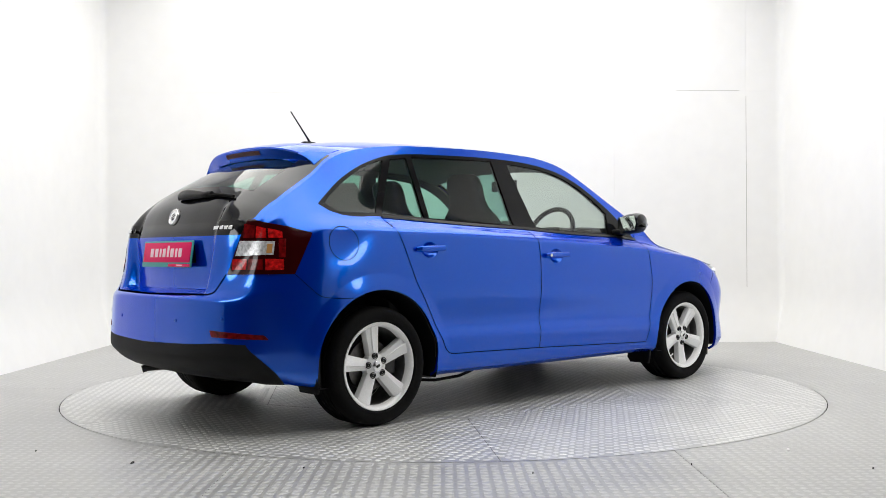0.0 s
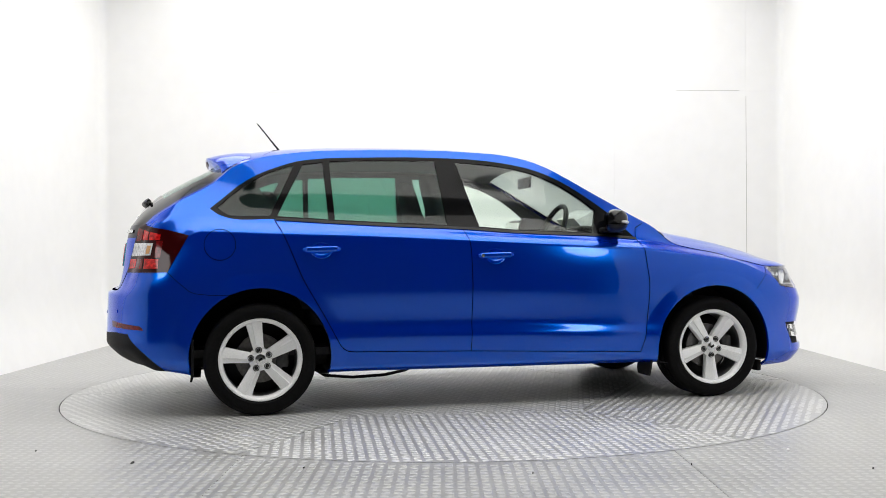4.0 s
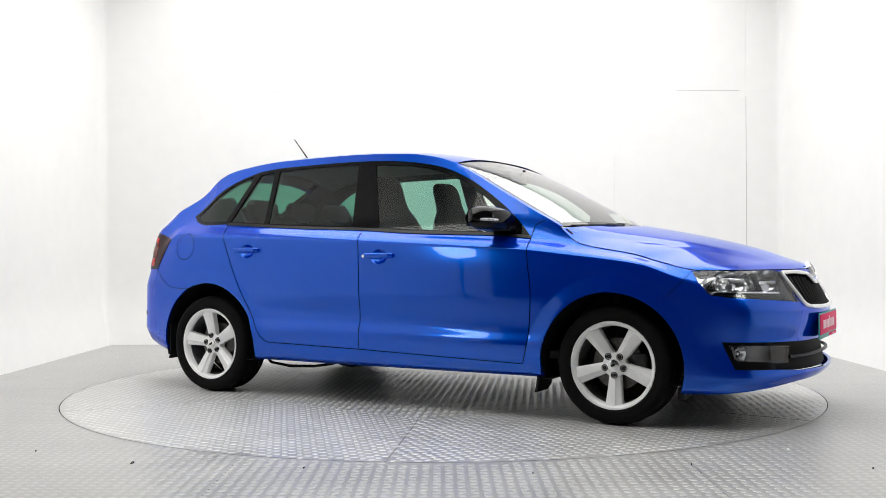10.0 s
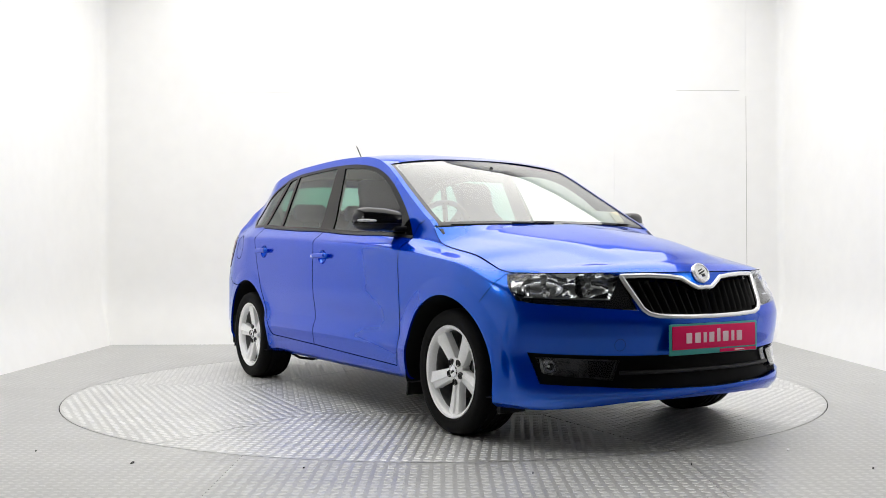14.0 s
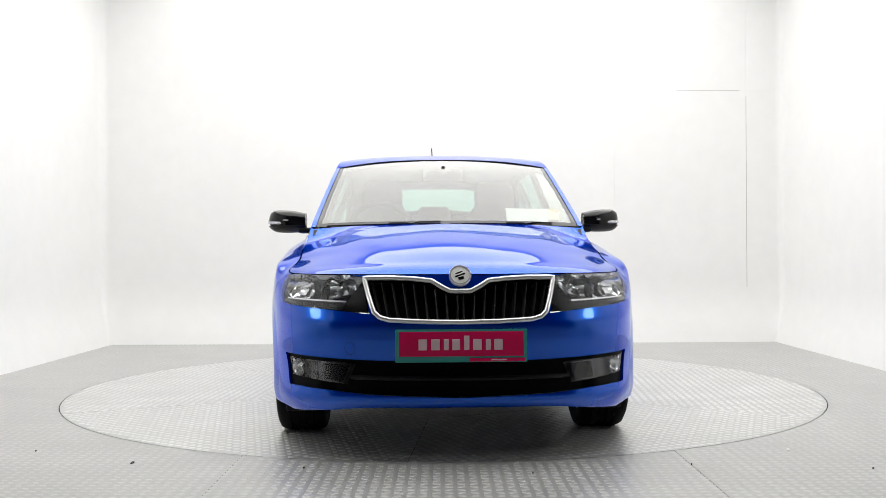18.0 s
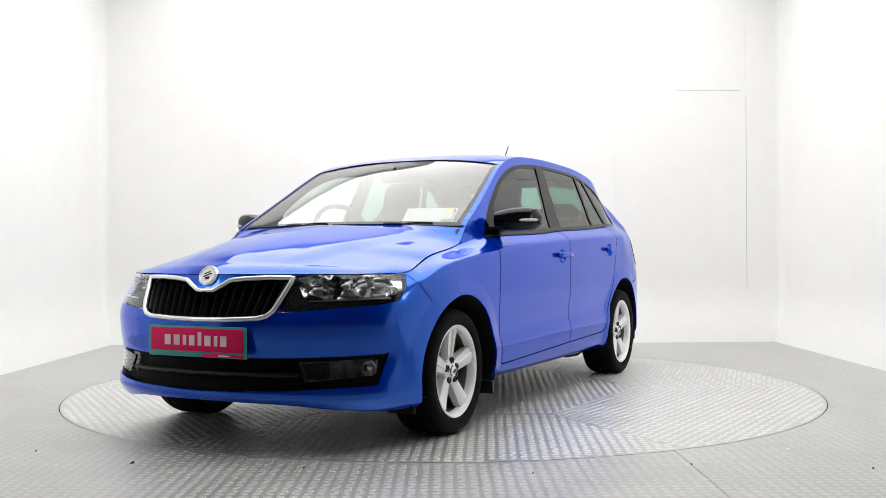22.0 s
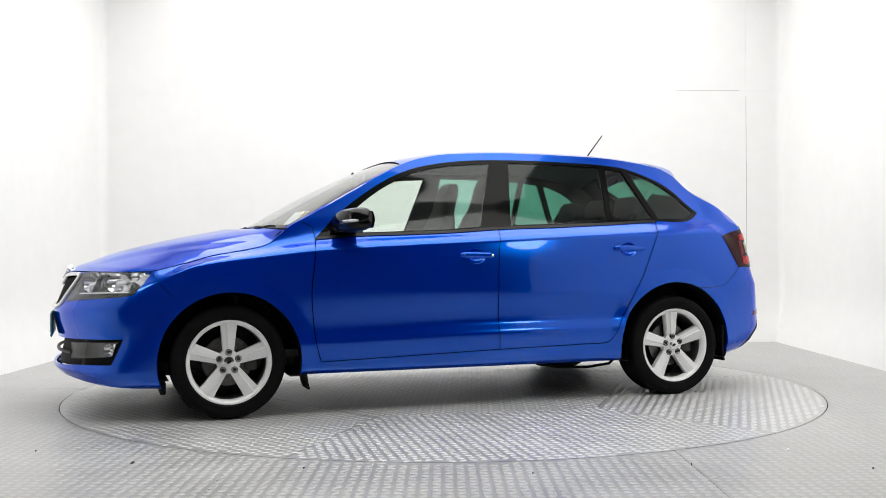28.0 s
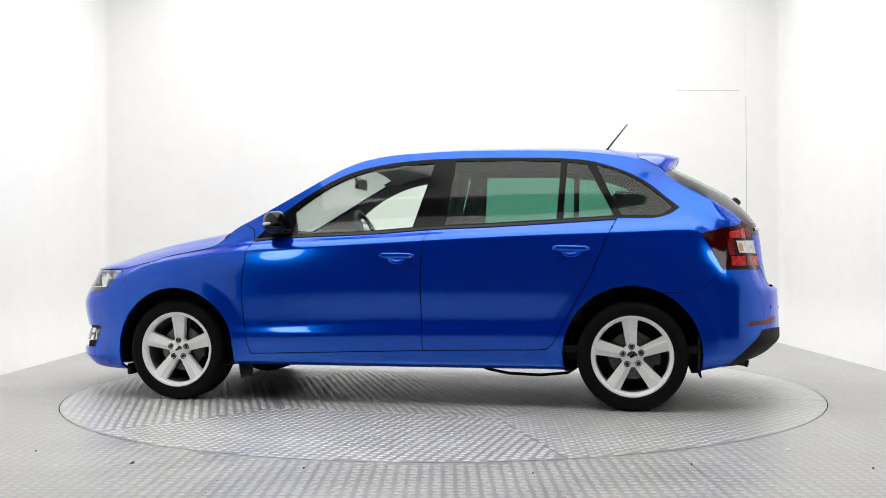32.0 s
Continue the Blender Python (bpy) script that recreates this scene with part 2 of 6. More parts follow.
def ur(y):
    """The same for the rear's half width."""
    k = len(OUT) // 2
    return float(np.interp(-y, -OUT[k:, 1], US[k:]))


# stations of the section: way along the outline, heights, how far each lies inside the outline
STATIONS = [
    (uf(0.0), (0.195, 0.215, 0.262, 0.40, 0.50, 0.55, 0.59, 0.70, 0.757, 0.80), (0.065, 0.034, 0.0, 0.022, 0.004, 0.0, 0.016, 0.058, 0.078, 0.10)),
    (uf(0.42), (0.185, 0.21, 0.258, 0.40, 0.50, 0.55, 0.59, 0.70, 0.757, 0.80), (0.065, 0.034, 0.0, 0.022, 0.004, 0.0, 0.013, 0.07, 0.10, 0.13)),
    (ux(1.85), (0.16, 0.19, 0.25, 0.40, 0.50, 0.56, 0.62, 0.70, 0.757, 0.80), (0.06, 0.03, 0.0, 0.012, 0.003, 0.0, 0.009, 0.045, 0.075, 0.11)),
    (ux(1.68), (0.16, 0.20, 0.27, 0.40, 0.50, 0.60, 0.69, 0.746, 0.80, 0.86), (0.06, 0.01, 0.0, 0.0, 0.0, 0.0, 0.008, 0.046, 0.12, 0.18)),
    (ux(1.45), (0.17, 0.20, 0.27, 0.40, 0.50, 0.65, 0.785, 0.82, 0.88, 0.95), (0.05, 0.01, 0.0, 0.0, 0.0, 0.0, 0.018, 0.13, 0.19, 0.24)),
    (ux(1.15), (0.20, 0.215, 0.27, 0.38, 0.48, 0.65, 0.825, 0.877, 0.98, 1.05), (0.05, 0.01, 0.0, 0.0, 0.0, 0.0, 0.018, 0.12, 0.155, 0.20)),
    (ux(0.83), (0.20, 0.238, 0.30, 0.375, 0.45, 0.65, 0.856, 0.928, 1.04, 1.38), (0.085, 0.030, 0.012, 0.002, 0.012, 0.0, 0.016, 0.105, 0.15, 0.26)),
    (ux(0.0), (0.20, 0.238, 0.31, 0.395, 0.47, 0.65, 0.898, 0.972, 1.15, 1.38), (0.085, 0.032, 0.012, 0.001, 0.018, 0.0, 0.013, 0.092, 0.165, 0.243)),
    (ux(-0.8), (0.20, 0.238, 0.32, 0.40, 0.475, 0.65, 0.930, 1.012, 1.17, 1.376), (0.085, 0.032, 0.012, 0.001, 0.017, 0.0, 0.013, 0.095, 0.16, 0.243)),
    (ux(-1.3), (0.20, 0.222, 0.30, 0.40, 0.50, 0.65, 0.942, 1.03, 1.17, 1.376), (0.05, 0.0, 0.0, 0.0, 0.0, 0.0, 0.018, 0.10, 0.165, 0.25)),
    (ux(-1.6), (0.20, 0.235, 0.30, 0.40, 0.50, 0.65, 0.955, 1.05, 1.17, 1.35), (0.06, 0.02, 0.0, 0.0, 0.0, 0.0, 0.044, 0.135, 0.21, 0.29)),
    (ux(-1.85), (0.22, 0.255, 0.31, 0.40, 0.50, 0.65, 0.75, 1.0, 1.03, 1.10), (0.13, 0.06, 0.015, 0.0, 0.0, 0.0, 0.015, 0.076, 0.105, 0.18)),
    (ur(0.62), (0.235, 0.26, 0.31, 0.375, 0.50, 0.62, 0.68, 0.75, 0.97, 1.00), (0.20, 0.12, 0.045, 0.0, 0.006, 0.014, 0.045, 0.07, 0.10, 0.112)),
    (ur(0.30), (0.24, 0.265, 0.315, 0.375, 0.50, 0.634, 0.664, 0.75, 0.95, 1.00), (0.20, 0.12, 0.045, 0.0, 0.004, 0.010, 0.054, 0.075, 0.098, 0.118)),
    (ur(0.0), (0.24, 0.265, 0.315, 0.375, 0.50, 0.634, 0.664, 0.75, 0.95, 1.00), (0.20, 0.12, 0.045, 0.0, 0.004, 0.010, 0.054, 0.075, 0.098, 0.118))]
ST_U = np.array([s[0] for s in STATIONS])
ST_Z = np.array([s[1] for s in STATIONS])
ST_I = np.array([s[2] for s in STATIONS])

TOP_LINE = [(uf(0.0), 0.757), (uf(0.3), 0.757), (uf(0.55), 0.757), (ux(1.74), 0.757), (ux(1.544), 0.795), (ux(1.387), 0.836), (ux(1.18), 0.873),
            (ux(1.11), 0.890), (ux(1.06), 0.916), (ux(1.02), 0.950), (ux(0.98), 0.985), (ux(0.85), 1.056), (ux(0.60), 1.195), (ux(0.45), 1.28), (ux(0.33), 1.34),
            (ux(0.2), 1.383), (ux(0.0), 1.412), (ux(-0.4), 1.425), (ux(-0.9), 1.415), (ux(-1.2), 1.385), (ux(-1.35), 1.350), (ux(-1.452), 1.306),
            (ux(-1.56), 1.222), (ux(-1.70), 1.148), (ux(-1.82), 1.082), (ux(-1.90), 1.038), (ux(-1.955), 1.006), (ux(-1.975), 1.001), (ur(0.60), 1.0), (ur(0.55), 0.998),
            (ur(0.3), 0.995), (ur(0.0), 0.995)]
BOTTOM_LINE = [(uf(0.0), 0.221), (uf(0.35), 0.216), (uf(0.6), 0.190), (ux(1.75), 0.170), (ux(1.6), 0.170), (ux(1.2), 0.205), (ux(0.8), 0.212), (ux(-0.9), 0.212), (ux(-1.6), 0.215), (ux(-1.8), 0.235),
               (ur(0.5), 0.238), (ur(0.0), 0.243)]
ARCHES = [(1.297, 0.288, 0.362), (-1.300, 0.300, 0.366)]


def ztop(u):
    a = np.array(TOP_LINE)
    return pchip(a[:, 0], a[:, 1], np.clip(u, 0, ULEN))


def zbot(u):
    a = np.array(BOTTOM_LINE)
    return pchip(a[:, 0], a[:, 1], np.clip(u, 0, ULEN))


def smoothstep(a, b, v):
    t = np.clip((v - a) / (b - a), 0, 1)
    return t * t * (3 - 2 * t)


def skin(u, z, out=0.0):
    """Points of the wall at ways u and heights z (arrays), moved outwards."""
    u, z = np.broadcast_arrays(np.atleast_1d(np.asarray(u, float)), np.atleast_1d(np.asarray(z, float)))
    shape, u, z = u.shape, u.ravel(), z.ravel()
    uc = np.clip(u, 0, ULEN)
    zf, jf = pchip(ST_U, ST_Z, uc), pchip(ST_U, ST_I, uc)
    n = zf.shape[1]
    h = np.diff(zf, axis=1)
    d = np.diff(jf, axis=1) / h
    m = np.zeros_like(zf)
    w1, w2 = 2 * h[:, 1:] + h[:, :-1], h[:, 1:] + 2 * h[:, :-1]
    with np.errstate(divide="ignore", invalid="ignore"):
        m[:, 1:-1] = np.where(d[:, :-1] * d[:, 1:] > 0, (w1 + w2) / (w1 / d[:, :-1] + w2 / d[:, 1:]), 0)
    m[:, 0], m[:, -1] = d[:, 0], d[:, -1]
    k = np.clip((z[:, None] >= zf).sum(1) - 1, 0, n - 2)
    r = np.arange(len(u))
    hk = h[r, k]
    t = (z - zf[r, k]) / hk
    t2, t3 = t * t, t * t * t
    ins = (2 * t3 - 3 * t2 + 1) * jf[r, k] + (t3 - 2 * t2 + t) * hk * m[r, k] + (3 * t2 - 2 * t3) * jf[r, k + 1] + (t3 - t2) * hk * m[r, k + 1]
    lin_hi, lin_lo = jf[:, -1] + (z - zf[:, -1]) * d[:, -1], jf[:, 0] + (z - zf[:, 0]) * d[:, 0]
    ins = np.where(z > zf[:, -1], lin_hi, np.where(z < zf[:, 0], lin_lo, ins))
    x0, y0 = np.interp(uc, US, OUT[:, 0]), np.interp(uc, US, OUT[:, 1])
    # flared lips round the wheel openings
    for cx, cz, cr in ARCHES:
        rr = np.hypot(x0 - cx, z - cz)
        ins = ins - 0.0085 * np.clip((cr + 0.082 - rr) / 0.075, 0, 1) * smoothstep(0.70, 0.80, y0)
    # the sharp line below the windows, from the headlamp to the tail lamp
    zc = pchip([-1.72, -1.3, -0.8, 0.0, 0.83, 1.15, 1.45, 1.66], [0.966, 0.960, 0.953, 0.922, 0.880, 0.850, 0.806, 0.752], np.clip(x0, -1.72, 1.66))
    ridge = np.where(z > zc, 1 - (z - zc) / 0.045, 1 - (zc - z) / 0.22)
    ins = ins - 0.0055 * np.clip(ridge, 0, 1) * smoothstep(-1.78, -1.60, x0) * smoothstep(1.70, 1.50, x0)
    # recess for the rear number plate
    back = uc > ux(-1.7)
    dish = 0.072 - 0.036 * np.clip((z - 0.675) / 0.25, 0, 1)
    ins = ins + np.where(back, dish * smoothstep(0.47, 0.41, y0 - 0.03 * np.clip((z - 0.66) / 0.27, 0, 1)) * smoothstep(0.655, 0.678, z), 0)
    nx, ny = np.interp(uc, US, UNORM[:, 0]), np.interp(uc, US, UNORM[:, 1])
    k = out - ins
    p = np.stack([x0 + nx * k, y0 + ny * k, z], 1)
    p[:, 1] = np.maximum(p[:, 1], 0)
    return p.reshape(*shape, 3)


def skin1(u, z, out=0.0):
    return Vector(skin([u], [z], out)[0])


def skin_normal(u, z):
    e = 0.004
    a = skin(np.asarray(u) + e, z) - skin(np.asarray(u) - e, z)
    b = skin(u, np.asarray(z) + e) - skin(u, np.asarray(z) - e)
    n = np.cross(b, a)
    n = -n / np.maximum(np.sqrt((n ** 2).sum(-1)), 1e-9)[..., None]
    side = np.stack([np.interp(np.asarray(u), US, UNORM[:, 0]), np.interp(np.asarray(u), US, UNORM[:, 1]), np.zeros_like(np.asarray(u, float))], -1)
    flip = (n * side).sum(-1) < 0
    n[flip] *= -1
    return n


def dense(loop, step=0.006):
    p = np.asarray(loop, float)
    p = np.r_[p, p[:1]]
    out = []
    for a, b in zip(p, p[1:]):
        k = max(1, int(np.hypot(*(b - a)) / step))
        out.append(a + (b - a) * np.linspace(0, 1, k, endpoint=False)[:, None])
    return np.concatenate(out)


def inside(loop, u, z):
    p = np.asarray(loop, float)
    hit = np.zeros(u.shape, bool)
    near = (u >= p[:, 0].min()) & (u <= p[:, 0].max()) & (z >= p[:, 1].min()) & (z <= p[:, 1].max())
    uu, zz = u[near], z[near]
    h = np.zeros(uu.shape, bool)
    for (a, b), (c, d) in zip(p, np.roll(p, -1, axis=0)):
        if b != d:
            h ^= ((zz > b) != (zz > d)) & (uu < (c - a) * (zz - b) / (d - b) + a)
    hit[near] = h
    return hit


def side_loop(*runs):
    """A closed loop on the flank from runs of (x, z)."""
    return [(ux(x), z) for run in runs for x, z in run]


def ring(cx, cz, r, n=64):
    return [(ux(cx) - r * math.cos(2 * math.pi * k / n), cz + r * math.sin(2 * math.pi * k / n)) for k in range(n)]


# outlines on the wall
DLO_TOP = spline([(-1.568, 1.085), (-1.503, 1.139), (-1.399, 1.218), (-1.275, 1.286), (-1.166, 1.328), (-1.086, 1.351), (-0.958, 1.367), (-0.701, 1.378),
                  (-0.314, 1.382), (-0.057, 1.372), (0.103, 1.353), (0.263, 1.319), (0.420, 1.255), (0.575, 1.160), (0.72, 1.050), (0.845, 0.924)], 5).tolist()
DLO_BOT = spline([(0.845, 0.924), (0.624, 0.942), (0.377, 0.950), (0.098, 0.961), (-0.198, 0.981), (-0.559, 0.994), (-0.905, 1.011), (-1.232, 1.028),
                  (-1.45, 1.030), (-1.50, 1.042), (-1.568, 1.085)], 4).tolist()
G_FRONT = [(-0.204, 1.357), *spline([(-0.204, 1.357), (-0.057, 1.349), (0.103, 1.332), (0.262, 1.294), (0.419, 1.225), (0.573, 1.122), (0.615, 1.087)], 5).tolist()[1:],
           (0.582, 0.957), (0.378, 0.964), (0.099, 0.975), (-0.095, 0.990)]
G_REAR = [(-0.919, 1.353), (-0.700, 1.362), (-0.323, 1.366), (-0.280, 1.000), (-0.559, 1.010), (-0.900, 1.026)]
G_LIGHT = [(-0.954, 1.347), (-1.063, 1.334), (-1.211, 1.044), (-0.935, 1.028)]
G_QUARTER = [(-1.111, 1.328), (-1.249, 1.044), (-1.461, 1.045), (-1.532, 1.088), (-1.487, 1.130), (-1.382, 1.208), (-1.259, 1.279), (-1.165, 1.315)]
F_EDGE = spline([(0.845, 0.924), (0.858, 0.864), (0.869, 0.772), (0.881, 0.680), (0.874, 0.496), (0.852, 0.343), (0.832, 0.278)], 6).tolist()
B_EDGE = spline([(-0.198, 0.981), (-0.174, 0.900), (-0.165, 0.777), (-0.163, 0.561), (-0.171, 0.309)], 6).tolist()
R_EDGE = spline([(-1.225, 1.028), (-1.170, 0.920), (-1.124, 0.812), (-1.077, 0.703), (-1.016, 0.595), (-0.954, 0.487), (-0.908, 0.400), (-0.877, 0.348),
                 (-0.847, 0.326), (-0.80, 0.320)], 6).tolist()
DOOR_BOT_F = [(0.832, 0.278), (-0.171, 0.309)]
DOOR_BOT_R = [(-0.171, 0.309), (-0.677, 0.319), (-0.80, 0.320)]


def cut(top, a, b):
    return [p for p in top if a <= p[0] <= b]


L_DLO = side_loop(DLO_TOP, DLO_BOT[1:-1])
L_GF, L_GR, L_GL, L_GQ = (side_loop(g) for g in (G_FRONT, G_REAR, G_LIGHT, G_QUARTER))
L_FDOOR = side_loop(F_EDGE, DOOR_BOT_F[1:], B_EDGE[::-1][1:], [p for p in DLO_BOT[::-1] if -0.19 < p[0] < 0.84])
L_RDOOR = side_loop(B_EDGE, DOOR_BOT_R[1:], R_EDGE[::-1][1:], [p for p in DLO_BOT[::-1] if -1.22 < p[0] < -0.2])
L_FLAP = ring(-1.507, 0.892, 0.081)
HANDLES = ((-0.984, 0.864), (-0.031, 0.829))
L_DISH = [[(ux(x) + 0.054 * math.cos(2 * math.pi * k / 40), z - 0.004 + 0.040 * math.sin(2 * math.pi * k / 40)) for k in range(40)] for x, z in HANDLES]
L_ARCH = [ring(*a) for a in ARCHES]
L_TAIL = [(ux(-1.669), 0.940), (ux(-1.78), 0.968), (ux(-1.90), 0.988), (ux(-1.955), 0.998), (ux(-1.965), 1.03), (ur(0.682), 1.03), (ur(0.673), 0.99), (ur(0.590), 0.748), (ur(0.66), 0.748), (ux(-1.772), 0.750)]
L_HEAD = [(uf(0.415), 0.745), (uf(0.55), 0.762), (ux(1.80), 0.762), (ux(1.69), 0.752), (ux(1.72), 0.70), (ux(1.768), 0.640), (ux(1.84), 0.628), (uf(0.56), 0.612), (uf(0.375), 0.597)]
L_GRILLE = [(uf(0.0), 0.695), (uf(0.04), 0.695), (uf(0.075), 0.712), (uf(0.12), 0.737), (uf(0.20), 0.744), (uf(0.30), 0.748), (uf(0.437), 0.747), (uf(0.362), 0.602), (uf(0.335), 0.580),
            (uf(0.29), 0.569), (uf(0.15), 0.563), (uf(0.0), 0.561)]
L_GRILLE_IN = [(uf(0.0), 0.682), (uf(0.046), 0.683), (uf(0.082), 0.700), (uf(0.123), 0.724), (uf(0.20), 0.732), (uf(0.30), 0.736), (uf(0.414), 0.735), (uf(0.347), 0.606), (uf(0.322), 0.588),
               (uf(0.285), 0.579), (uf(0.15), 0.573), (uf(0.0), 0.571)]
L_LOWER = [(uf(0.0), 0.408), (uf(0.30), 0.408), (uf(0.52), 0.412), (ux(1.818), 0.420), (ux(1.872), 0.290), (uf(0.55), 0.284), (uf(0.38), 0.272), (uf(0.0), 0.262)]
L_FOG = [(ux(1.848), 0.404), (uf(0.50), 0.394), (uf(0.452), 0.390), (uf(0.485), 0.312), (uf(0.56), 0.318), (ux(1.882), 0.332)]
L_RBLACK = [(ur(0.0), 0.415), (ur(0.40), 0.425), (ur(0.60), 0.435), (ur(0.70), 0.43), (ux(-1.96), 0.405), (ux(-1.86), 0.30), (ux(-1.77), 0.20), (ur(0.0), 0.20)]
L_REFL = [(ur(0.535), 0.494), (ux(-1.910), 0.474), (ux(-1.888), 0.452), (ur(0.55), 0.462)]
L_GBLACK = [(ULEN + 0.01, 0.930), (ULEN + 0.01, 1.02), (ur(0.72), 1.02), (ur(0.68), 0.932)]
L_GATE = [(ur(0.0), 0.95), (ur(0.68), 0.94), (ur(0.582), 0.748), (ur(0.53), 0.665), (ur(0.50), 0.655), (ur(0.0), 0.650)]
S_BUMP_R = spline([(ux(-1.772), 0.750), (ux(-1.70), 0.685), (ux(-1.649), 0.646), (ux(-1.58), 0.634), (ux(-1.40), 0.632)], 6).tolist()
L_RBUMP = [*S_BUMP_R, (ux(-1.40), 0.10), (ULEN + 0.01, 0.10), (ULEN + 0.01, 0.66), (ur(0.50), 0.655), (ur(0.53), 0.665), (ur(0.582), 0.748)]
S_BUMP_F = [(ux(1.69), 0.752), (ux(1.63), 0.685), (ux(1.575), 0.628), (ux(1.50), 0.55)]
L_FBUMP = [(-0.01, 0.80), (ux(1.69), 0.80), *S_BUMP_F, (ux(1.40), 0.45), (ux(1.40), 0.05), (-0.01, 0.05)]
L_FENDER = [(ux(1.80), 0.80), (ux(1.00), 1.00), (ux(0.93), 1.03), *side_loop([(0.87, 0.985)], F_EDGE), (ux(0.84), 0.262), (ux(0.95), 0.255), (ux(0.97), 0.1), (ux(1.80), 0.1)]
L_SILL = side_loop([(1.2, 0.10), (0.97, 0.10), (0.95, 0.255), (0.832, 0.268), (-0.171, 0.299), (-0.80, 0.309), (-0.93, 0.305), (-1.2, 0.10)])

# first match wins; None is an opening
REGIONS = [("arch_f", L_ARCH[0]), ("arch_r", L_ARCH[1]), ("glass_front", L_GF), ("glass_rear", L_GR), ("glass_light", L_GL), ("glass_quarter", L_GQ), ("surround", L_DLO),
           ("tail", L_TAIL), ("head", L_HEAD), ("grille_in", L_GRILLE_IN), ("grille", L_GRILLE), ("fog", L_FOG), ("lower", L_LOWER), ("reflector", L_REFL), ("rear_black", L_RBLACK),
           ("flap", L_FLAP), ("dish_rear", L_DISH[0]), ("dish_front", L_DISH[1]), ("front_door", L_FDOOR), ("rear_door", L_RDOOR), ("gate_black", L_GBLACK), ("gate", L_GATE), ("front_bumper", L_FBUMP), ("rear_bumper", L_RBUMP), ("sill", L_SILL),
           ("fender", L_FENDER)]


def build_wall():
    """The wall's grid with its cells cut along the outlines: (u, z) of the corners and the faces of every region."""
    nu, nv = 520, 150
    ug = np.linspace(0, ULEN, nu)
    v = np.linspace(0, 1, nv)
    lo, hi = zbot(ug), ztop(ug)
    u = np.repeat(ug[:, None], nv, 1)
    z = lo[:, None] + (hi - lo)[:, None] * v[None, :]
    on = np.zeros(u.shape, bool)
    for name, loop in REGIONS:
        ring_pts = dense(loop)
        ins = inside(loop, u, z)
        want = np.zeros(u.shape, bool)
        for ax in (0, 1):
            a = [slice(None)] * 2
            b = [slice(None)] * 2
            a[ax], b[ax] = slice(None, -1), slice(1, None)
            cross = ins[tuple(a)] != ins[tuple(b)]
            idx = np.argwhere(cross)
            for i, j in idx:
                i2, j2 = (i + 1, j) if ax == 0 else (i, j + 1)
                if on[i, j] or on[i2, j2]:
                    if on[i, j] and on[i2, j2]:
                        continue
                best = None
                for p, q in ((i, j), (i2, j2)):
                    dd = (ring_pts[:, 0] - u[p, q]) ** 2 + (ring_pts[:, 1] - z[p, q]) ** 2
                    k = int(dd.argmin())
                    if best is None or dd[k] < best[0]:
                        best = (dd[k], p, q, k)
                _, p, q, k = best
                if not on[p, q] and 0 < q < nv - 1 and 0 < p < nu - 1:
                    u[p, q], z[p, q] = ring_pts[k]
                    on[p, q] = True
                elif not on[p, q] and (p in (0, nu - 1)) and 0 < q < nv - 1:
                    z[p, q] = ring_pts[k][1]
                    on[p, q] = True
    idx = np.arange(nu * nv).reshape(nu, nv)
    a, b, c, d = idx[:-1, :-1].ravel(), idx[1:, :-1].ravel(), idx[1:, 1:].ravel(), idx[:-1, 1:].ravel()
    of = on.ravel()
    ac, bd = of[a] & of[c], of[b] & of[d]
    split1, split2 = ac & ~bd, bd & ~ac
    both = ac & bd
    quads = np.stack([a, b, c, d], 1)
    tri = [np.stack([a, b, c], 1)[split1 | both], np.stack([a, c, d], 1)[split1 | both], np.stack([a, b, d], 1)[split2], np.stack([b, c, d], 1)[split2]]
    faces = [quads[~(split1 | split2 | both)], np.concatenate(tri)]
    uf_, zf_ = u.ravel(), z.ravel()
    sets = {}
    for fs in faces:
        cu, cz = uf_[fs].mean(1), zf_[fs].mean(1)
        left = np.ones(len(fs), bool)
        for name, loop in REGIONS:
            m = left & inside(loop, cu, cz)
            sets.setdefault(name, []).extend(map(tuple, fs[m]))
            left &= ~m
        sets.setdefault("quarter", []).extend(map(tuple, fs[left]))
    return uf_, zf_, sets


WU, WZ, WALL_SETS = build_wall()
WP = skin(WU, WZ)
WN = skin_normal(WU, WZ)


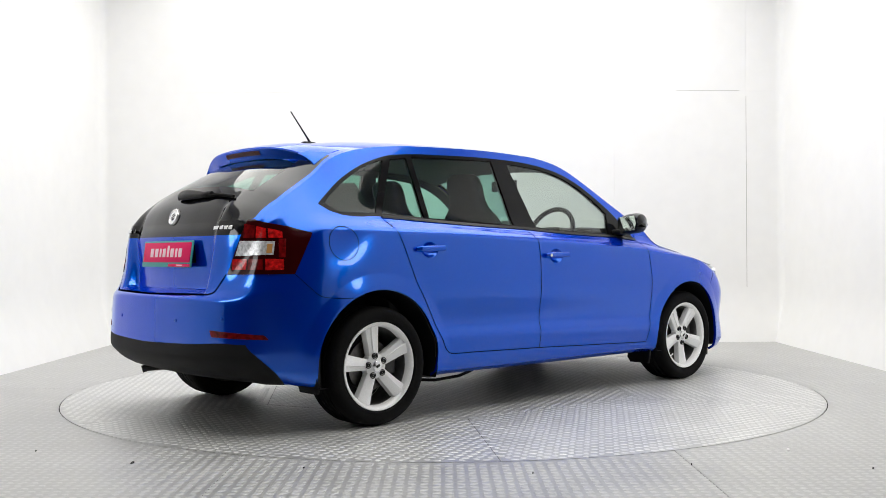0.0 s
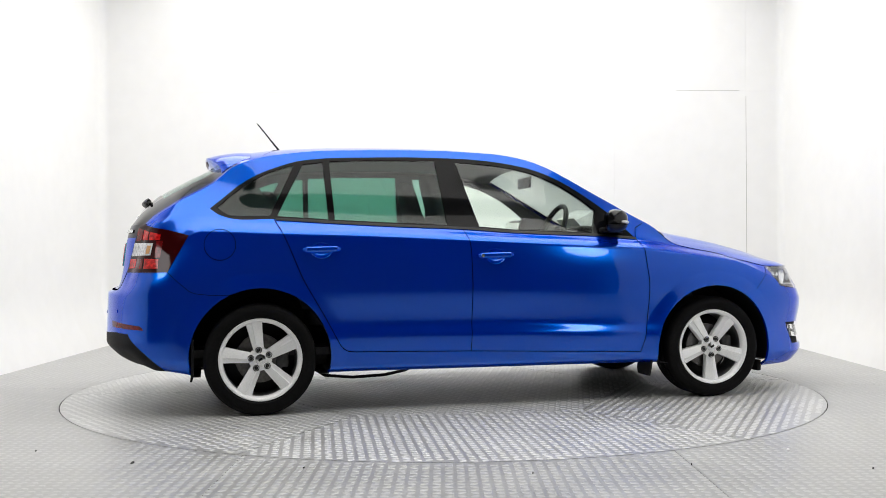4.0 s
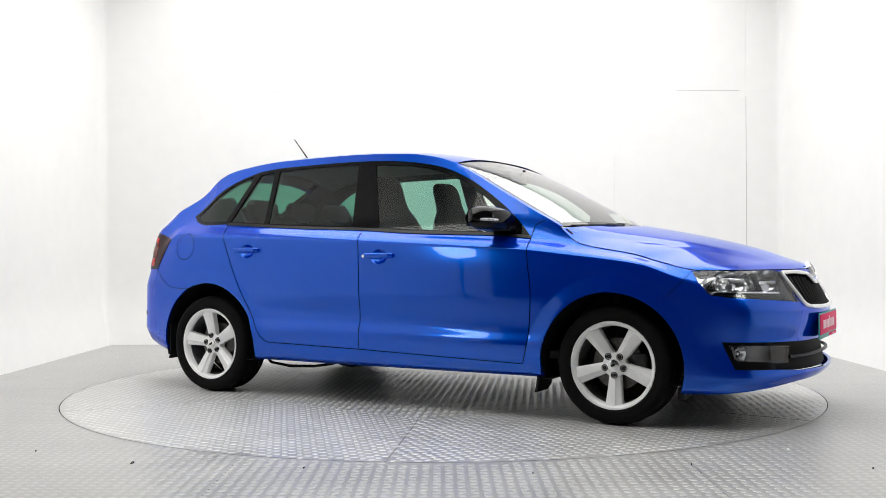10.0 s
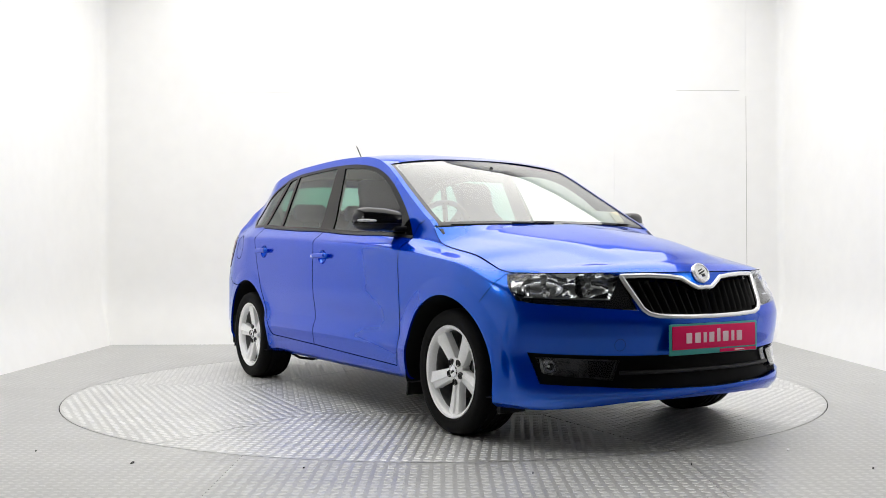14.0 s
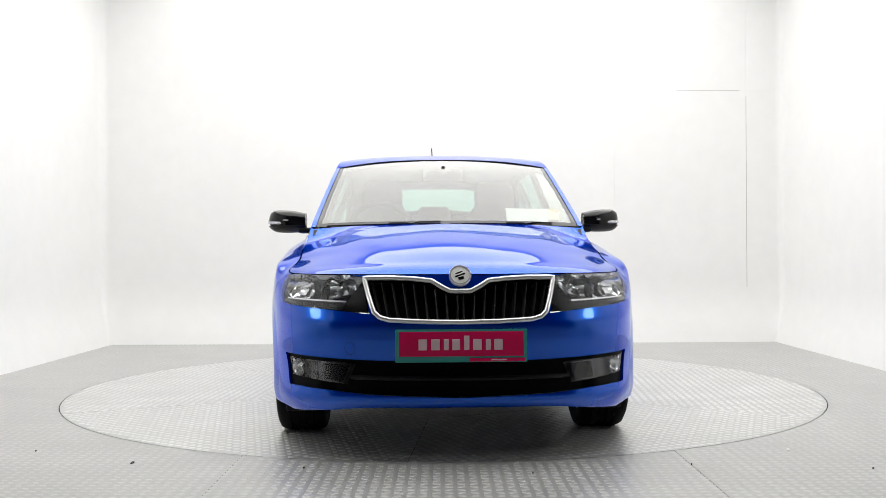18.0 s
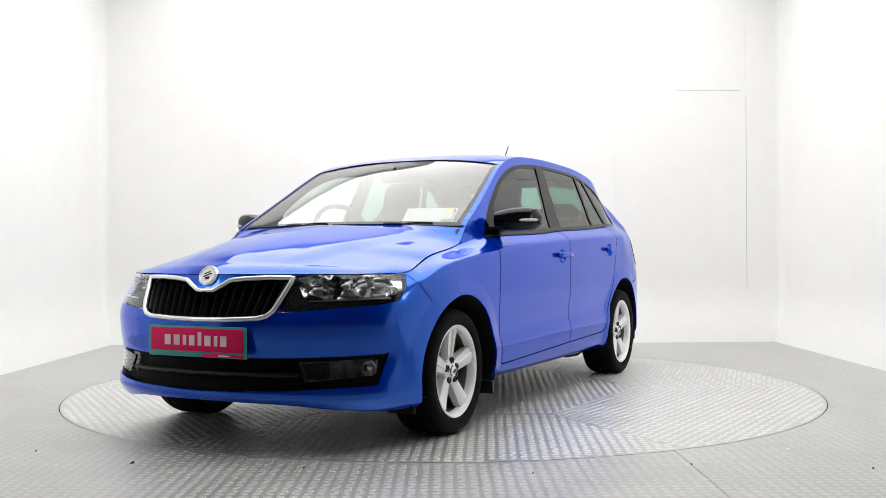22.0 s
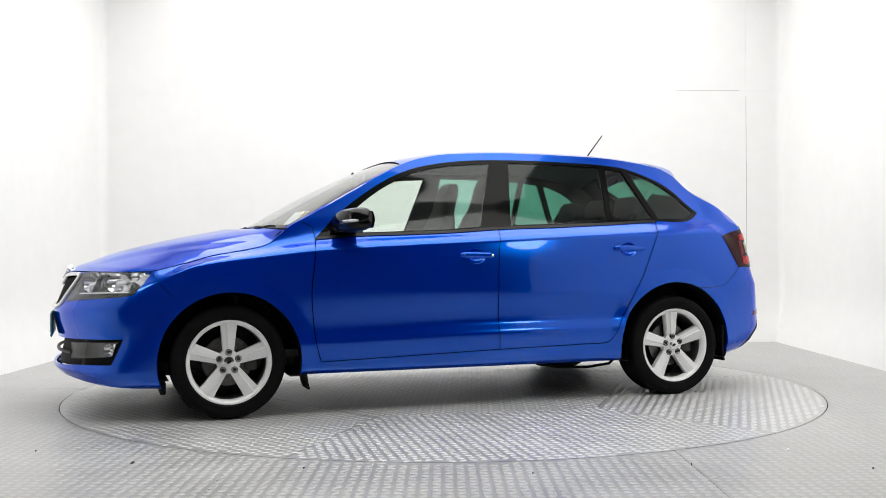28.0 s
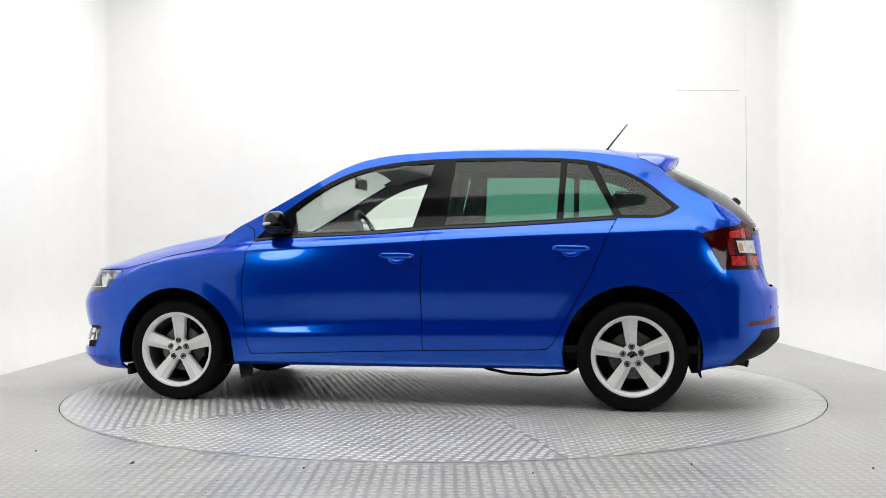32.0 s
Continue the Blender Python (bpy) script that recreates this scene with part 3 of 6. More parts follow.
def patch(name, region, mat, parent, sides=(-1, 1), sink=0.0, label="", hem=0.0, push=None):
    """Part of the wall as one mesh: on one flank (-1 right, 1 left) or over both. sink: how far it lies inwards; hem: the depth of its turned-in edge."""
    verts, faces = [], []
    for sg in sides:
        fs = [f for r in (region if isinstance(region, tuple) else (region,)) for f in WALL_SETS[r]]
        used = sorted({i for f in fs for i in f})
        at = {k: n + len(verts) for n, k in enumerate(used)}
        k = np.array(used)
        p = WP[k] - WN[k] * (sink if push is None else push(WU[k], WZ[k]))[..., None] if push is not None else WP[k] - WN[k] * sink
        p = p * np.array([1, sg, 1])
        verts.extend(p.tolist())
        fl = [tuple(at[i] for i in f) for f in fs]
        # the mesh runs rearwards along the wall, so the faces turn with the side
        faces.extend([f if sg > 0 else f[::-1] for f in fl])
        if hem:
            count = {}
            for f in fl:
                for a, b in zip(f, f[1:] + f[:1]):
                    count[(a, b)] = 1
            rim = [(a, b) for (a, b) in count if (b, a) not in count]
            inv = {n: kk for kk, n in at.items()}
            low = {}
            for a, b in rim:
                for w in (a, b):
                    if w not in low:
                        low[w] = len(verts)
                        q = (WP[inv[w]] - WN[inv[w]] * (sink + hem)) * np.array([1, sg, 1])
                        verts.append(q.tolist())
                quad = (b, a, low[a], low[b])
                faces.append(quad if sg > 0 else quad[::-1])
    ob = raw(name, verts, faces, mat, parent, label)
    if len(sides) == 2:
        bm = bmesh.new()
        bm.from_mesh(ob.data)
        bmesh.ops.remove_doubles(bm, verts=[w for w in bm.verts if abs(w.co.y) < 0.001], dist=0.0008)
        bm.to_mesh(ob.data)
        bm.free()
    return ob


def seam(name, runs, parent, sides=(-1, 1), width=0.0045, mat=None, lift=0.0013):
    """A dark gap line that follows the wall along (u, z) runs."""
    verts, faces = [], []
    for sg in sides:
        for run in runs:
            p = np.asarray(run, float)
            s = np.r_[0, np.cumsum(np.hypot(*np.diff(p, axis=0).T))]
            q = np.linspace(0, s[-1], max(3, int(s[-1] / 0.012)))
            uu, zz = np.interp(q, s, p[:, 0]), np.interp(q, s, p[:, 1])
            du, dz = np.gradient(uu), np.gradient(zz)
            ln = np.hypot(du, dz)
            nu, nz = -dz / ln * width / 2, du / ln * width / 2
            nrm = skin_normal(uu, zz)
            a = (skin(uu + nu, zz + nz) + nrm * lift) * np.array([1, sg, 1])
            b = (skin(uu - nu, zz - nz) + nrm * lift) * np.array([1, sg, 1])
            base = len(verts)
            verts.extend(np.stack([a, b], 1).reshape(-1, 3).tolist())
            for i in range(len(q) - 1):
                f = (base + 2 * i, base + 2 * i + 1, base + 2 * i + 3, base + 2 * i + 2)
                faces.append(f if sg < 0 else f[::-1])
    return raw(name, verts, faces, mat or SEAM, parent)


# ---- the lid ----
CENTRE = [(2.087, 0.757), (2.05, 0.778), (1.957, 0.805), (1.79, 0.855), (1.623, 0.897), (1.455, 0.932), (1.288, 0.963), (1.115, 0.992)]
SCREEN = [(1.115, 0.992), (0.92, 1.105), (0.72, 1.213), (0.50, 1.318), (0.31, 1.392)]
ROOF = [(0.31, 1.392), (0.113, 1.430), (-0.062, 1.452), (-0.30, 1.468), (-0.5, 1.471), (-0.764, 1.469), (-1.046, 1.460), (-1.187, 1.450), (-1.40, 1.425)]
GATE = [(-1.40, 1.425), (-1.52, 1.355), (-1.70, 1.262), (-1.87, 1.162), (-1.965, 1.075), (-2.014, 0.995)]
LID_PARTS = [("bonnet", CENTRE, 1.74, 1.0, 96), ("screen", SCREEN, 0.985, 0.33, 48), ("roof", ROOF, 0.33, -1.42, 70), ("rear", GATE, -1.42, -1.965, 56)]
NW = 56


def lid_part(k):
    """A grid of points of one part of the lid, half of it, from the middle to the edge."""
    name, centre, xa, xb, n = LID_PARTS[k]
    c = spline(centre, 12)
    s = np.r_[0, np.cumsum(np.hypot(*np.diff(c, axis=0).T))]
    t = np.linspace(0, 1, n)
    cx, cz = np.interp(t * s[-1], s, c[:, 0]), np.interp(t * s[-1], s, c[:, 1])
    ue = ux(xa) + (ux(xb) - ux(xa)) * t
    e = skin(ue, ztop(ue))
    w = np.linspace(0, 1, NW)[None, :]
    px = {"bonnet": 2.2, "screen": 2.0, "roof": 2.0, "rear": 2.4}[name]
    pz = {"bonnet": 2.4, "screen": 2.3, "roof": 2.6, "rear": 2.6}[name]
    x = cx[:, None] + (e[:, 0] - cx)[:, None] * w ** px
    y = e[:, 1][:, None] * w
    z = cz[:, None] + (e[:, 2] - cz)[:, None] * w ** pz
    if name == "bonnet":
        yc = 0.20 + 0.33 * t[:, None]
        fade = smoothstep(0.02, 0.25, t)[:, None] * (1 - smoothstep(0.88, 1.0, t))[:, None]
        def hinge(d, soft=0.014):
            return (np.sqrt(d * d + soft * soft) + d) / 2
        rise = 0.075 * (hinge(yc + 0.11 - y) - hinge(yc - y)) + 0.030 * (hinge(0.22 - y) - 2 * hinge(-y, 0.010))
        z = z + (rise - rise[:, -1:]) * fade
        ua = np.linspace(0, ux(xa), NW)
        first = skin(ua, ztop(ua))
        f = ((1 - t) ** 6)[:, None]
        x, y, z = x + (first[:, 0] - x[0])[None] * f, y + (first[:, 1] - y[0])[None] * f, z + (first[:, 2] - z[0])[None] * f
    if name == "rear":
        ua = np.linspace(ULEN, ux(xb), NW)
        last = skin(ua, ztop(ua))
        last[0, 1] = 0
        f = (t ** 5)[:, None]
        x, y, z = x + (last[:, 0] - x[-1])[None] * f, y + (last[:, 1] - y[-1])[None] * f, z + (last[:, 2] - z[-1])[None] * f
    return np.stack([x, y, z], -1)


LID = {LID_PARTS[k][0]: lid_part(k) for k in range(4)}


def lid_mesh(name, which, mat, parent, rows=(0, None), cols=(0, None), sink=0.0, label="", keep=None, lift=0.0, sides=(-1, 1)):
    """Both halves of a stretch of the lid as one mesh; keep(i, j) picks cells."""
    g = LID[which]
    r1 = g.shape[0] if rows[1] is None else rows[1]
    c1 = NW if cols[1] is None else cols[1]
    g = g[rows[0]:r1, cols[0]:c1]
    verts, faces = [], []
    for sg in sides:
        n, m = g.shape[:2]
        p = g.copy()
        du, dw = np.gradient(p, axis=0), np.gradient(p, axis=1)
        nr = np.cross(dw, du)
        nr /= np.maximum(np.sqrt((nr ** 2).sum(-1)), 1e-9)[..., None]
        nr[nr[..., 2] < 0] *= -1
        p = p + nr * (lift - sink)
        p[..., 1] *= sg
        base = len(verts)
        verts.extend(p.reshape(-1, 3).tolist())
        for i in range(n - 1):
            for j in range(m - 1):
                if keep is not None and not keep(i + rows[0], j + cols[0]):
                    continue
                a = base + i * m + j
                f = (a, a + 1, a + m + 1, a + m)
                faces.append(f if sg > 0 else f[::-1])
    ob = raw(name, verts, faces, mat, parent, label)
    bm = bmesh.new()
    bm.from_mesh(ob.data)
    bmesh.ops.remove_doubles(bm, verts=[w for w in bm.verts if abs(w.co.y) < 0.001], dist=0.0008)
    bmesh.ops.delete(bm, geom=[w for w in bm.verts if not w.link_faces], context="VERTS")
    bm.to_mesh(ob.data)
    bm.free()
    return ob


# ---- the studio ----
def floor_material(name, tone, rough=0.42, metal=0.15):
    mat = grain(material(name, (tone, tone, tone * 0.985), rough, metal), 3.0, 0.07, 0.0, 6, 0.1, scale2=45)
    return mat


# each tread material is a lighter tone than the plate under its bars
PLATE = floor_material("galvanised_tread_plate", 0.53, 0.37, 0.55)
TREAD = floor_material("bright_treads", 0.70, 0.45, 0.3)
FLOOR_PAINT = floor_material("grey_painted_tread_plate", 0.44, 0.38, 0.35)
FLOOR_TREAD = floor_material("lighter_grey_treads", 0.53, 0.45)
PIT = material("dark_floor_gap", (0.05, 0.05, 0.05), 0.9)
JOINT_FILL = grain(material("grey_joint_fill", (0.24, 0.24, 0.235), 0.8), 30, 0.4)
DISC_R = 2.2586


def treads(cells, height=0.0027, long=0.0190, wide=0.0118):
    """Raised bars of tread plate at (x, y, turn), as vertices and faces."""
    base = np.array([(-1, 0, 0), (-0.55, -1, 0), (0.55, -1, 0), (1, 0, 0), (0.55, 1, 0), (-0.55, 1, 0),
                     (-0.8, 0, 1), (-0.45, -0.66, 1), (0.45, -0.66, 1), (0.8, 0, 1), (0.45, 0.66, 1), (-0.45, 0.66, 1)], float) * (long, wide, height)
    f = [(k, (k + 1) % 6, 6 + (k + 1) % 6, 6 + k) for k in range(6)]
    top = np.array([6, 7, 8, 9, 10, 11])
    cells = np.asarray(cells, float)
    n = len(cells)
    c, s = np.cos(cells[:, 2]), np.sin(cells[:, 2])
    x = cells[:, 0][:, None] + c[:, None] * base[:, 0] - s[:, None] * base[:, 1]
    y = cells[:, 1][:, None] + s[:, None] * base[:, 0] + c[:, None] * base[:, 1]
    z = np.repeat(base[:, 2][None], n, 0)
    verts = np.stack([x, y, z], -1).reshape(-1, 3)
    off = (np.arange(n) * 12)[:, None, None]
    quads = (np.array(f)[None] + off).reshape(-1, 4)
    tops = (top[None] + off[:, :, 0])
    return verts, quads.tolist() + tops.tolist()


def tread_cells(poly, turn, keep, pitch=0.045):
    """A checker of bars inside a convex polygon, in rows at the given turn."""
    p = np.asarray(poly, float)
    r = np.abs(p).max() * 1.5 + 0.1
    k = np.arange(-r, r, pitch)
    gx, gy = np.meshgrid(k, k)
    par = (np.add.outer(np.arange(len(k)), np.arange(len(k))) % 2)
    c, s = math.cos(turn), math.sin(turn)
    x, y = gx * c - gy * s, gx * s + gy * c
    ok = np.ones(x.shape, bool)
    for (ax, ay), (bx, by) in zip(p, np.roll(p, -1, axis=0)):
        ln = math.hypot(bx - ax, by - ay)
        ok &= ((bx - ax) * (y - ay) - (by - ay) * (x - ax)) / ln > 0.004
    ok &= keep(x, y)
    a = np.where(par, turn + 0.72, turn - 0.72)
    return np.stack([x[ok], y[ok], a[ok]], 1)


def flat_plate(name, outline, top, thick, mat, parent):
    bm = bmesh.new()
    prism(bm, outline, thick)
    bmesh.ops.translate(bm, vec=(0, 0, top - thick), verts=bm.verts[:])
    return part(name, bm, mat, parent, smooth=False)


def build_floor():
    fl = empty("floor", pose(0, 0, 0))
    tagged(fl, "pale grey tread-plate studio floor with bolted joints", "floor", kind="structure")
    # plates round the turntable: a ring cut by the joints, with the hall's floor behind
    r = DISC_R + 0.006
    x0, x1, y0, y1 = -3.11, 3.11, -8.0, 3.0
    cuts = [(-3.11, -0.845), (-0.840, 0.977), (0.982, 3.11)]
    for a, b in cuts:
        for lo, hi in ((y0, 0.0), (0.004, y1)):
            xs = np.linspace(a, b, 90)
            arc = [(x, math.copysign(math.sqrt(max(r * r - x * x, 0)), 1 if lo > -1 else -1)) for x in xs if abs(x) < r]
            if lo < -1:
                out = [(a, lo), (b, lo)] + ([(b, hi)] if b > r else []) + [(min(b, r), hi)] * (b > r) + arc[::-1] + ([(-r, hi), (a, hi)] if a < -r else [])
            else:
                out = [(b, hi), (a, hi)] + ([(a, lo), (-r, lo)] if a < -r else []) + arc + ([(r, lo), (b, lo)] if b > r else [])
            clean = []
            for p in out:
                if not clean or math.hypot(p[0] - clean[-1][0], p[1] - clean[-1][1]) > 1e-4:
                    clean.append(p)
            bm = bmesh.new()
            vs = [bm.verts.new((x, y, 0)) for x, y in clean]
            f = bm.faces.new(vs)
            f.normal_update()
            if f.normal.z < 0:
                f.normal_flip()
            bmesh.ops.triangulate(bm, faces=[f])
            g = bmesh.ops.extrude_face_region(bm, geom=bm.faces[:])
            bmesh.ops.translate(bm, vec=(0, 0, -0.006), verts=[v for v in g["geom"] if isinstance(v, bmesh.types.BMVert)])
            bmesh.ops.recalc_face_normals(bm, faces=bm.faces[:])
            part("floor_plate", bm, FLOOR_PAINT, fl, smooth=False)
    boxed("underfloor", (-9, -14, -0.12), (9, 3.2, -0.0075), PIT, fl)
    boxed("hall_floor", (-9, -14, -0.0065), (9, -8.01, -0.002), HALL, fl)
    for x in (-0.8425, 0.9795):
        for lo, hi in ((-8.0, -math.sqrt(r * r - x * x) - 0.004), (math.sqrt(r * r - x * x) + 0.004, 3.0)):
            boxed("joint_fill", (x - 0.006, lo, -0.005), (x + 0.006, hi, -0.0016), JOINT_FILL, fl)
    for lo, hi in ((-3.11, -r - 0.004), (r + 0.004, 3.11)):
        boxed("joint_fill", (lo, -0.006, -0.005), (hi, 0.010, -0.0016), JOINT_FILL, fl)
    cells = []
    for (a, b), turn in zip(cuts, (0.0, 0.0, 0.0)):
        poly = [(a, -3.4), (b, -3.4), (b, 3.0), (a, 3.0)]
        cells.append(tread_cells(poly, turn, lambda x, y: np.hypot(x, y) > DISC_R + 0.03))
    v, f = treads(np.concatenate(cells), 0.0013)
    tr = raw("tread_pattern", v, f, FLOOR_TREAD, fl, smooth=False)
    tagged(tr, kind="stuff")
    return fl


def build_turntable():
    tt = empty("turntable", pose(0, 0, 0))
    tagged(tt, "round steel tread-plate turntable flush with the floor", "turntable")
    hexa = [(1.215 * math.cos(math.radians(54 + 60 * k)), 1.215 * math.sin(math.radians(54 + 60 * k))) for k in range(6)]
    cells = []
    c = 0.0022
    shrink = [(x * (1 - c / 1.05), y * (1 - c / 1.05)) for x, y in hexa]
    flat_plate("deck_plate", shrink, 0.0, 0.006, PLATE, tt)
    cells.append(tread_cells(hexa, radians(24), lambda x, y: x == x))
    for k in range(6):
        a0, a1 = radians(54 + 60 * k), radians(54 + 60 * (k + 1))
        e = 0.002
        arc = [(DISC_R * math.cos(a), DISC_R * math.sin(a)) for a in np.linspace(a0 + e / DISC_R, a1 - e / DISC_R, 40)]
        (px, py), (qx, qy) = hexa[k], hexa[(k + 1) % 6]
        m = ((px + qx) / 2, (py + qy) / 2)
        ln = math.hypot(*m)
        ox, oy = m[0] / ln * 0.0025, m[1] / ln * 0.0025
        tx, ty = (qx - px) / 1.215 * 0.002, (qy - py) / 1.215 * 0.002
        outline = [(px + ox + tx, py + oy + ty)] + arc + [(qx + ox - tx, qy + oy - ty)]
        flat_plate("deck_plate", outline, 0.0, 0.006, PLATE, tt)
        wedge = [(px, py), (2.9 * math.cos(a0), 2.9 * math.sin(a0)), (2.9 * math.cos(a1), 2.9 * math.sin(a1)), (qx, qy)]
        cells.append(tread_cells(wedge, (a0 + a1) / 2 + radians(90), lambda x, y: np.hypot(x, y) < DISC_R - 0.02))
    v, f = treads(np.concatenate(cells), 0.0014)
    tr = raw("tread_pattern", v, f, TREAD, tt, smooth=False)
    tagged(tr, kind="stuff")
    bm = bmesh.new()
    lathe(bm, [(DISC_R - 0.002, -0.0072), (DISC_R - 0.002, -0.002), (0.001, -0.002)], 96, "z")
    part("under_deck", bm, JOINT_FILL, tt)
    return tt


LEAN, COVE = 0.12, 0.56


def skirt_depth(z):
    """How far the skirting lies behind its foot: a straight lean, then a soft bend into the upright wall."""
    t = np.clip((z - 0.22) / (COVE - 0.22), 0, 1)
    return float(LEAN / 0.39 * (min(z, 0.22) + (COVE - 0.22) * (t - t * t / 2)))


def wall_run(name, a, b, inward, label, joints=(), dark=(), rail=None):
    """One studio wall from plan point a to b: a skirting that leans outwards, panels above it with fine joints."""
    w = empty(name, pose(0, 0, 0))
    tagged(w, label, "wall", kind="structure")
    a, b, n = Vector(a), Vector(b), Vector(inward)
    d = (b - a).normalized()
    length = (b - a).length

    def at(s, depth, z):
        p = a + d * s - n * depth
        return (p.x, p.y, z)

    def slab(nm, s0, s1, z0, z1, d0, d1, mat, flare=0.0):
        v = [at(s0, d0, z0), at(s1, d0, z0), at(s1 + flare, d1, z1), at(s0 - flare, d1, z1), at(s0, 0.3, z0), at(s1, 0.3, z0), at(s1 + flare, 0.3, z1), at(s0 - flare, 0.3, z1)]
        f = [(0, 1, 2, 3), (5, 4, 7, 6), (4, 0, 3, 7), (1, 5, 6, 2), (3, 2, 6, 7), (4, 5, 1, 0)]
        bm = bmesh.new()
        vs = [bm.verts.new(p) for p in v]
        for q in f:
            bm.faces.new([vs[i] for i in q])
        bmesh.ops.recalc_face_normals(bm, faces=bm.faces[:])
        return part(nm, bm, mat, w, smooth=False)
    # the skirting leans outwards and bends softly into the wall
    bm = bmesh.new()
    prof = [(0.0, 0.0)] + [(COVE * k / 24, skirt_depth(COVE * k / 24)) for k in range(2, 25)]
    rows_ = [(bm.verts.new(at(-dp, dp, z)), bm.verts.new(at(length + dp, dp, z))) for z, dp in prof]
    rows_.append((bm.verts.new(at(-LEAN, 0.3, COVE)), bm.verts.new(at(length + LEAN, 0.3, COVE))))
    rows_.append((bm.verts.new(at(0, 0.3, 0)), bm.verts.new(at(length, 0.3, 0))))
    for p, q in zip(rows_, rows_[1:] + rows_[:1]):
        bm.faces.new((p[0], p[1], q[1], q[0]))
    bm.faces.new([p[0] for p in rows_])
    bm.faces.new([p[1] for p in rows_][::-1])
    bmesh.ops.recalc_face_normals(bm, faces=bm.faces[:])
    part("skirting_panel", bm, WHITE_WALL, w)
    edges = [-LEAN] + list(joints) + [length + LEAN]
    for s0, s1 in zip(edges, edges[1:]):
        if rail:
            slab("wall_panel", s0 + 0.0004, s1 - 0.0004, COVE, rail - 0.0005, LEAN, LEAN, WHITE_WALL)
            slab("wall_panel", s0 + 0.0004, s1 - 0.0004, rail + 0.0005, CEIL, LEAN, LEAN, WHITE_WALL)
        else:
            slab("wall_panel", s0 + 0.0004, s1 - 0.0004, COVE, CEIL, LEAN, LEAN, WHITE_WALL)
    slab("wall_core", -LEAN, length + LEAN, COVE + 0.01, CEIL - 0.01, LEAN + 0.004, LEAN + 0.004, JOINT)
    for s, z0, z1, wide in dark:
        slab("joint_strip", s - wide / 2, s + wide / 2, z0, z1, LEAN - 0.0012, LEAN - 0.0012, DARK_JOINT)
    return w


def corner_fillet(name, x, sx):
    """The upright cove in a corner; it dies away down the skirting."""
    bm = bmesh.new()
    rows_ = []
    for z in [0.05 + (COVE - 0.05) * k / 12 for k in range(13)] + [CEIL]:
        d, r = skirt_depth(min(z, COVE)), 0.002 + 0.068 * float(smoothstep(0.05, COVE, z))
        rows_.append([bm.verts.new((x + sx * (d - r * (1 - math.sin(t))), WALL_Y + d - r * (1 - math.cos(t)), z)) for t in [k / 8 * math.pi / 2 for k in range(9)]])
    for p, q in zip(rows_, rows_[1:]):
        for i in range(8):
            bm.faces.new((p[i], p[i + 1], q[i + 1], q[i]))
    bmesh.ops.recalc_face_normals(bm, faces=bm.faces[:])
    ob = part(name, bm, WHITE_WALL)
    tagged(ob, "white rounded corner between studio walls", "wall", kind="structure")


def build_room():
    wall_run("wall_north", (-WALL_X, WALL_Y), (WALL_X, WALL_Y), (0, -1), "white painted studio back wall with a flush door",
             joints=(4.742, 5.993), dark=((5.993, 0.40, 2.32, 0.0045),), rail=2.376)
    wall_run("wall_west", (-WALL_X, WALL_END), (-WALL_X, WALL_Y), (1, 0), "white painted studio side wall")
    wall_run("wall_east", (WALL_X, WALL_Y), (WALL_X, WALL_END), (-1, 0), "white painted studio side wall")
    strip = boxed("trim", (2.22, WALL_Y + LEAN - 0.0015, 2.3745), (2.82, WALL_Y + LEAN + 0.002, 2.3775), DARK_JOINT)
    tagged(strip, "dark gap over the flush studio door", "trim", kind="structure")
    corner_fillet("wall_corner_west", -WALL_X, -1)
    corner_fillet("wall_corner_east", WALL_X, 1)
    c = boxed("ceiling", (-3.45, -3.85, CEIL), (3.45, 3.35, CEIL + 0.15), CEILING)
    tagged(c, "pale studio ceiling with a large light panel", "ceiling", kind="structure")
    # unseen hall shell: fills the car's reflections and bounces light back in
    bm = bmesh.new()
    box(bm, (-9, -14.2, -0.05), (9, -14, 7))
    box(bm, (-9.2, -14, -0.05), (-9, 3.4, 7))
    box(bm, (9, -14, -0.05), (9.2, 3.4, 7))
    box(bm, (-9, 3.6, -0.05), (9, 3.8, 7))
    h = part("wall_hall", bm, HALL, smooth=False)
    tagged(h, "unseen grey walls of the hall round the studio", "wall", kind="structure")
    bm = bmesh.new()
    box(bm, (-9.2, -14.2, 7.0), (9.2, 3.8, 7.2))
    h = part("ceiling_hall", bm, HALL, smooth=False)
    tagged(h, "unseen grey hall roof behind the studio", "ceiling", kind="structure")


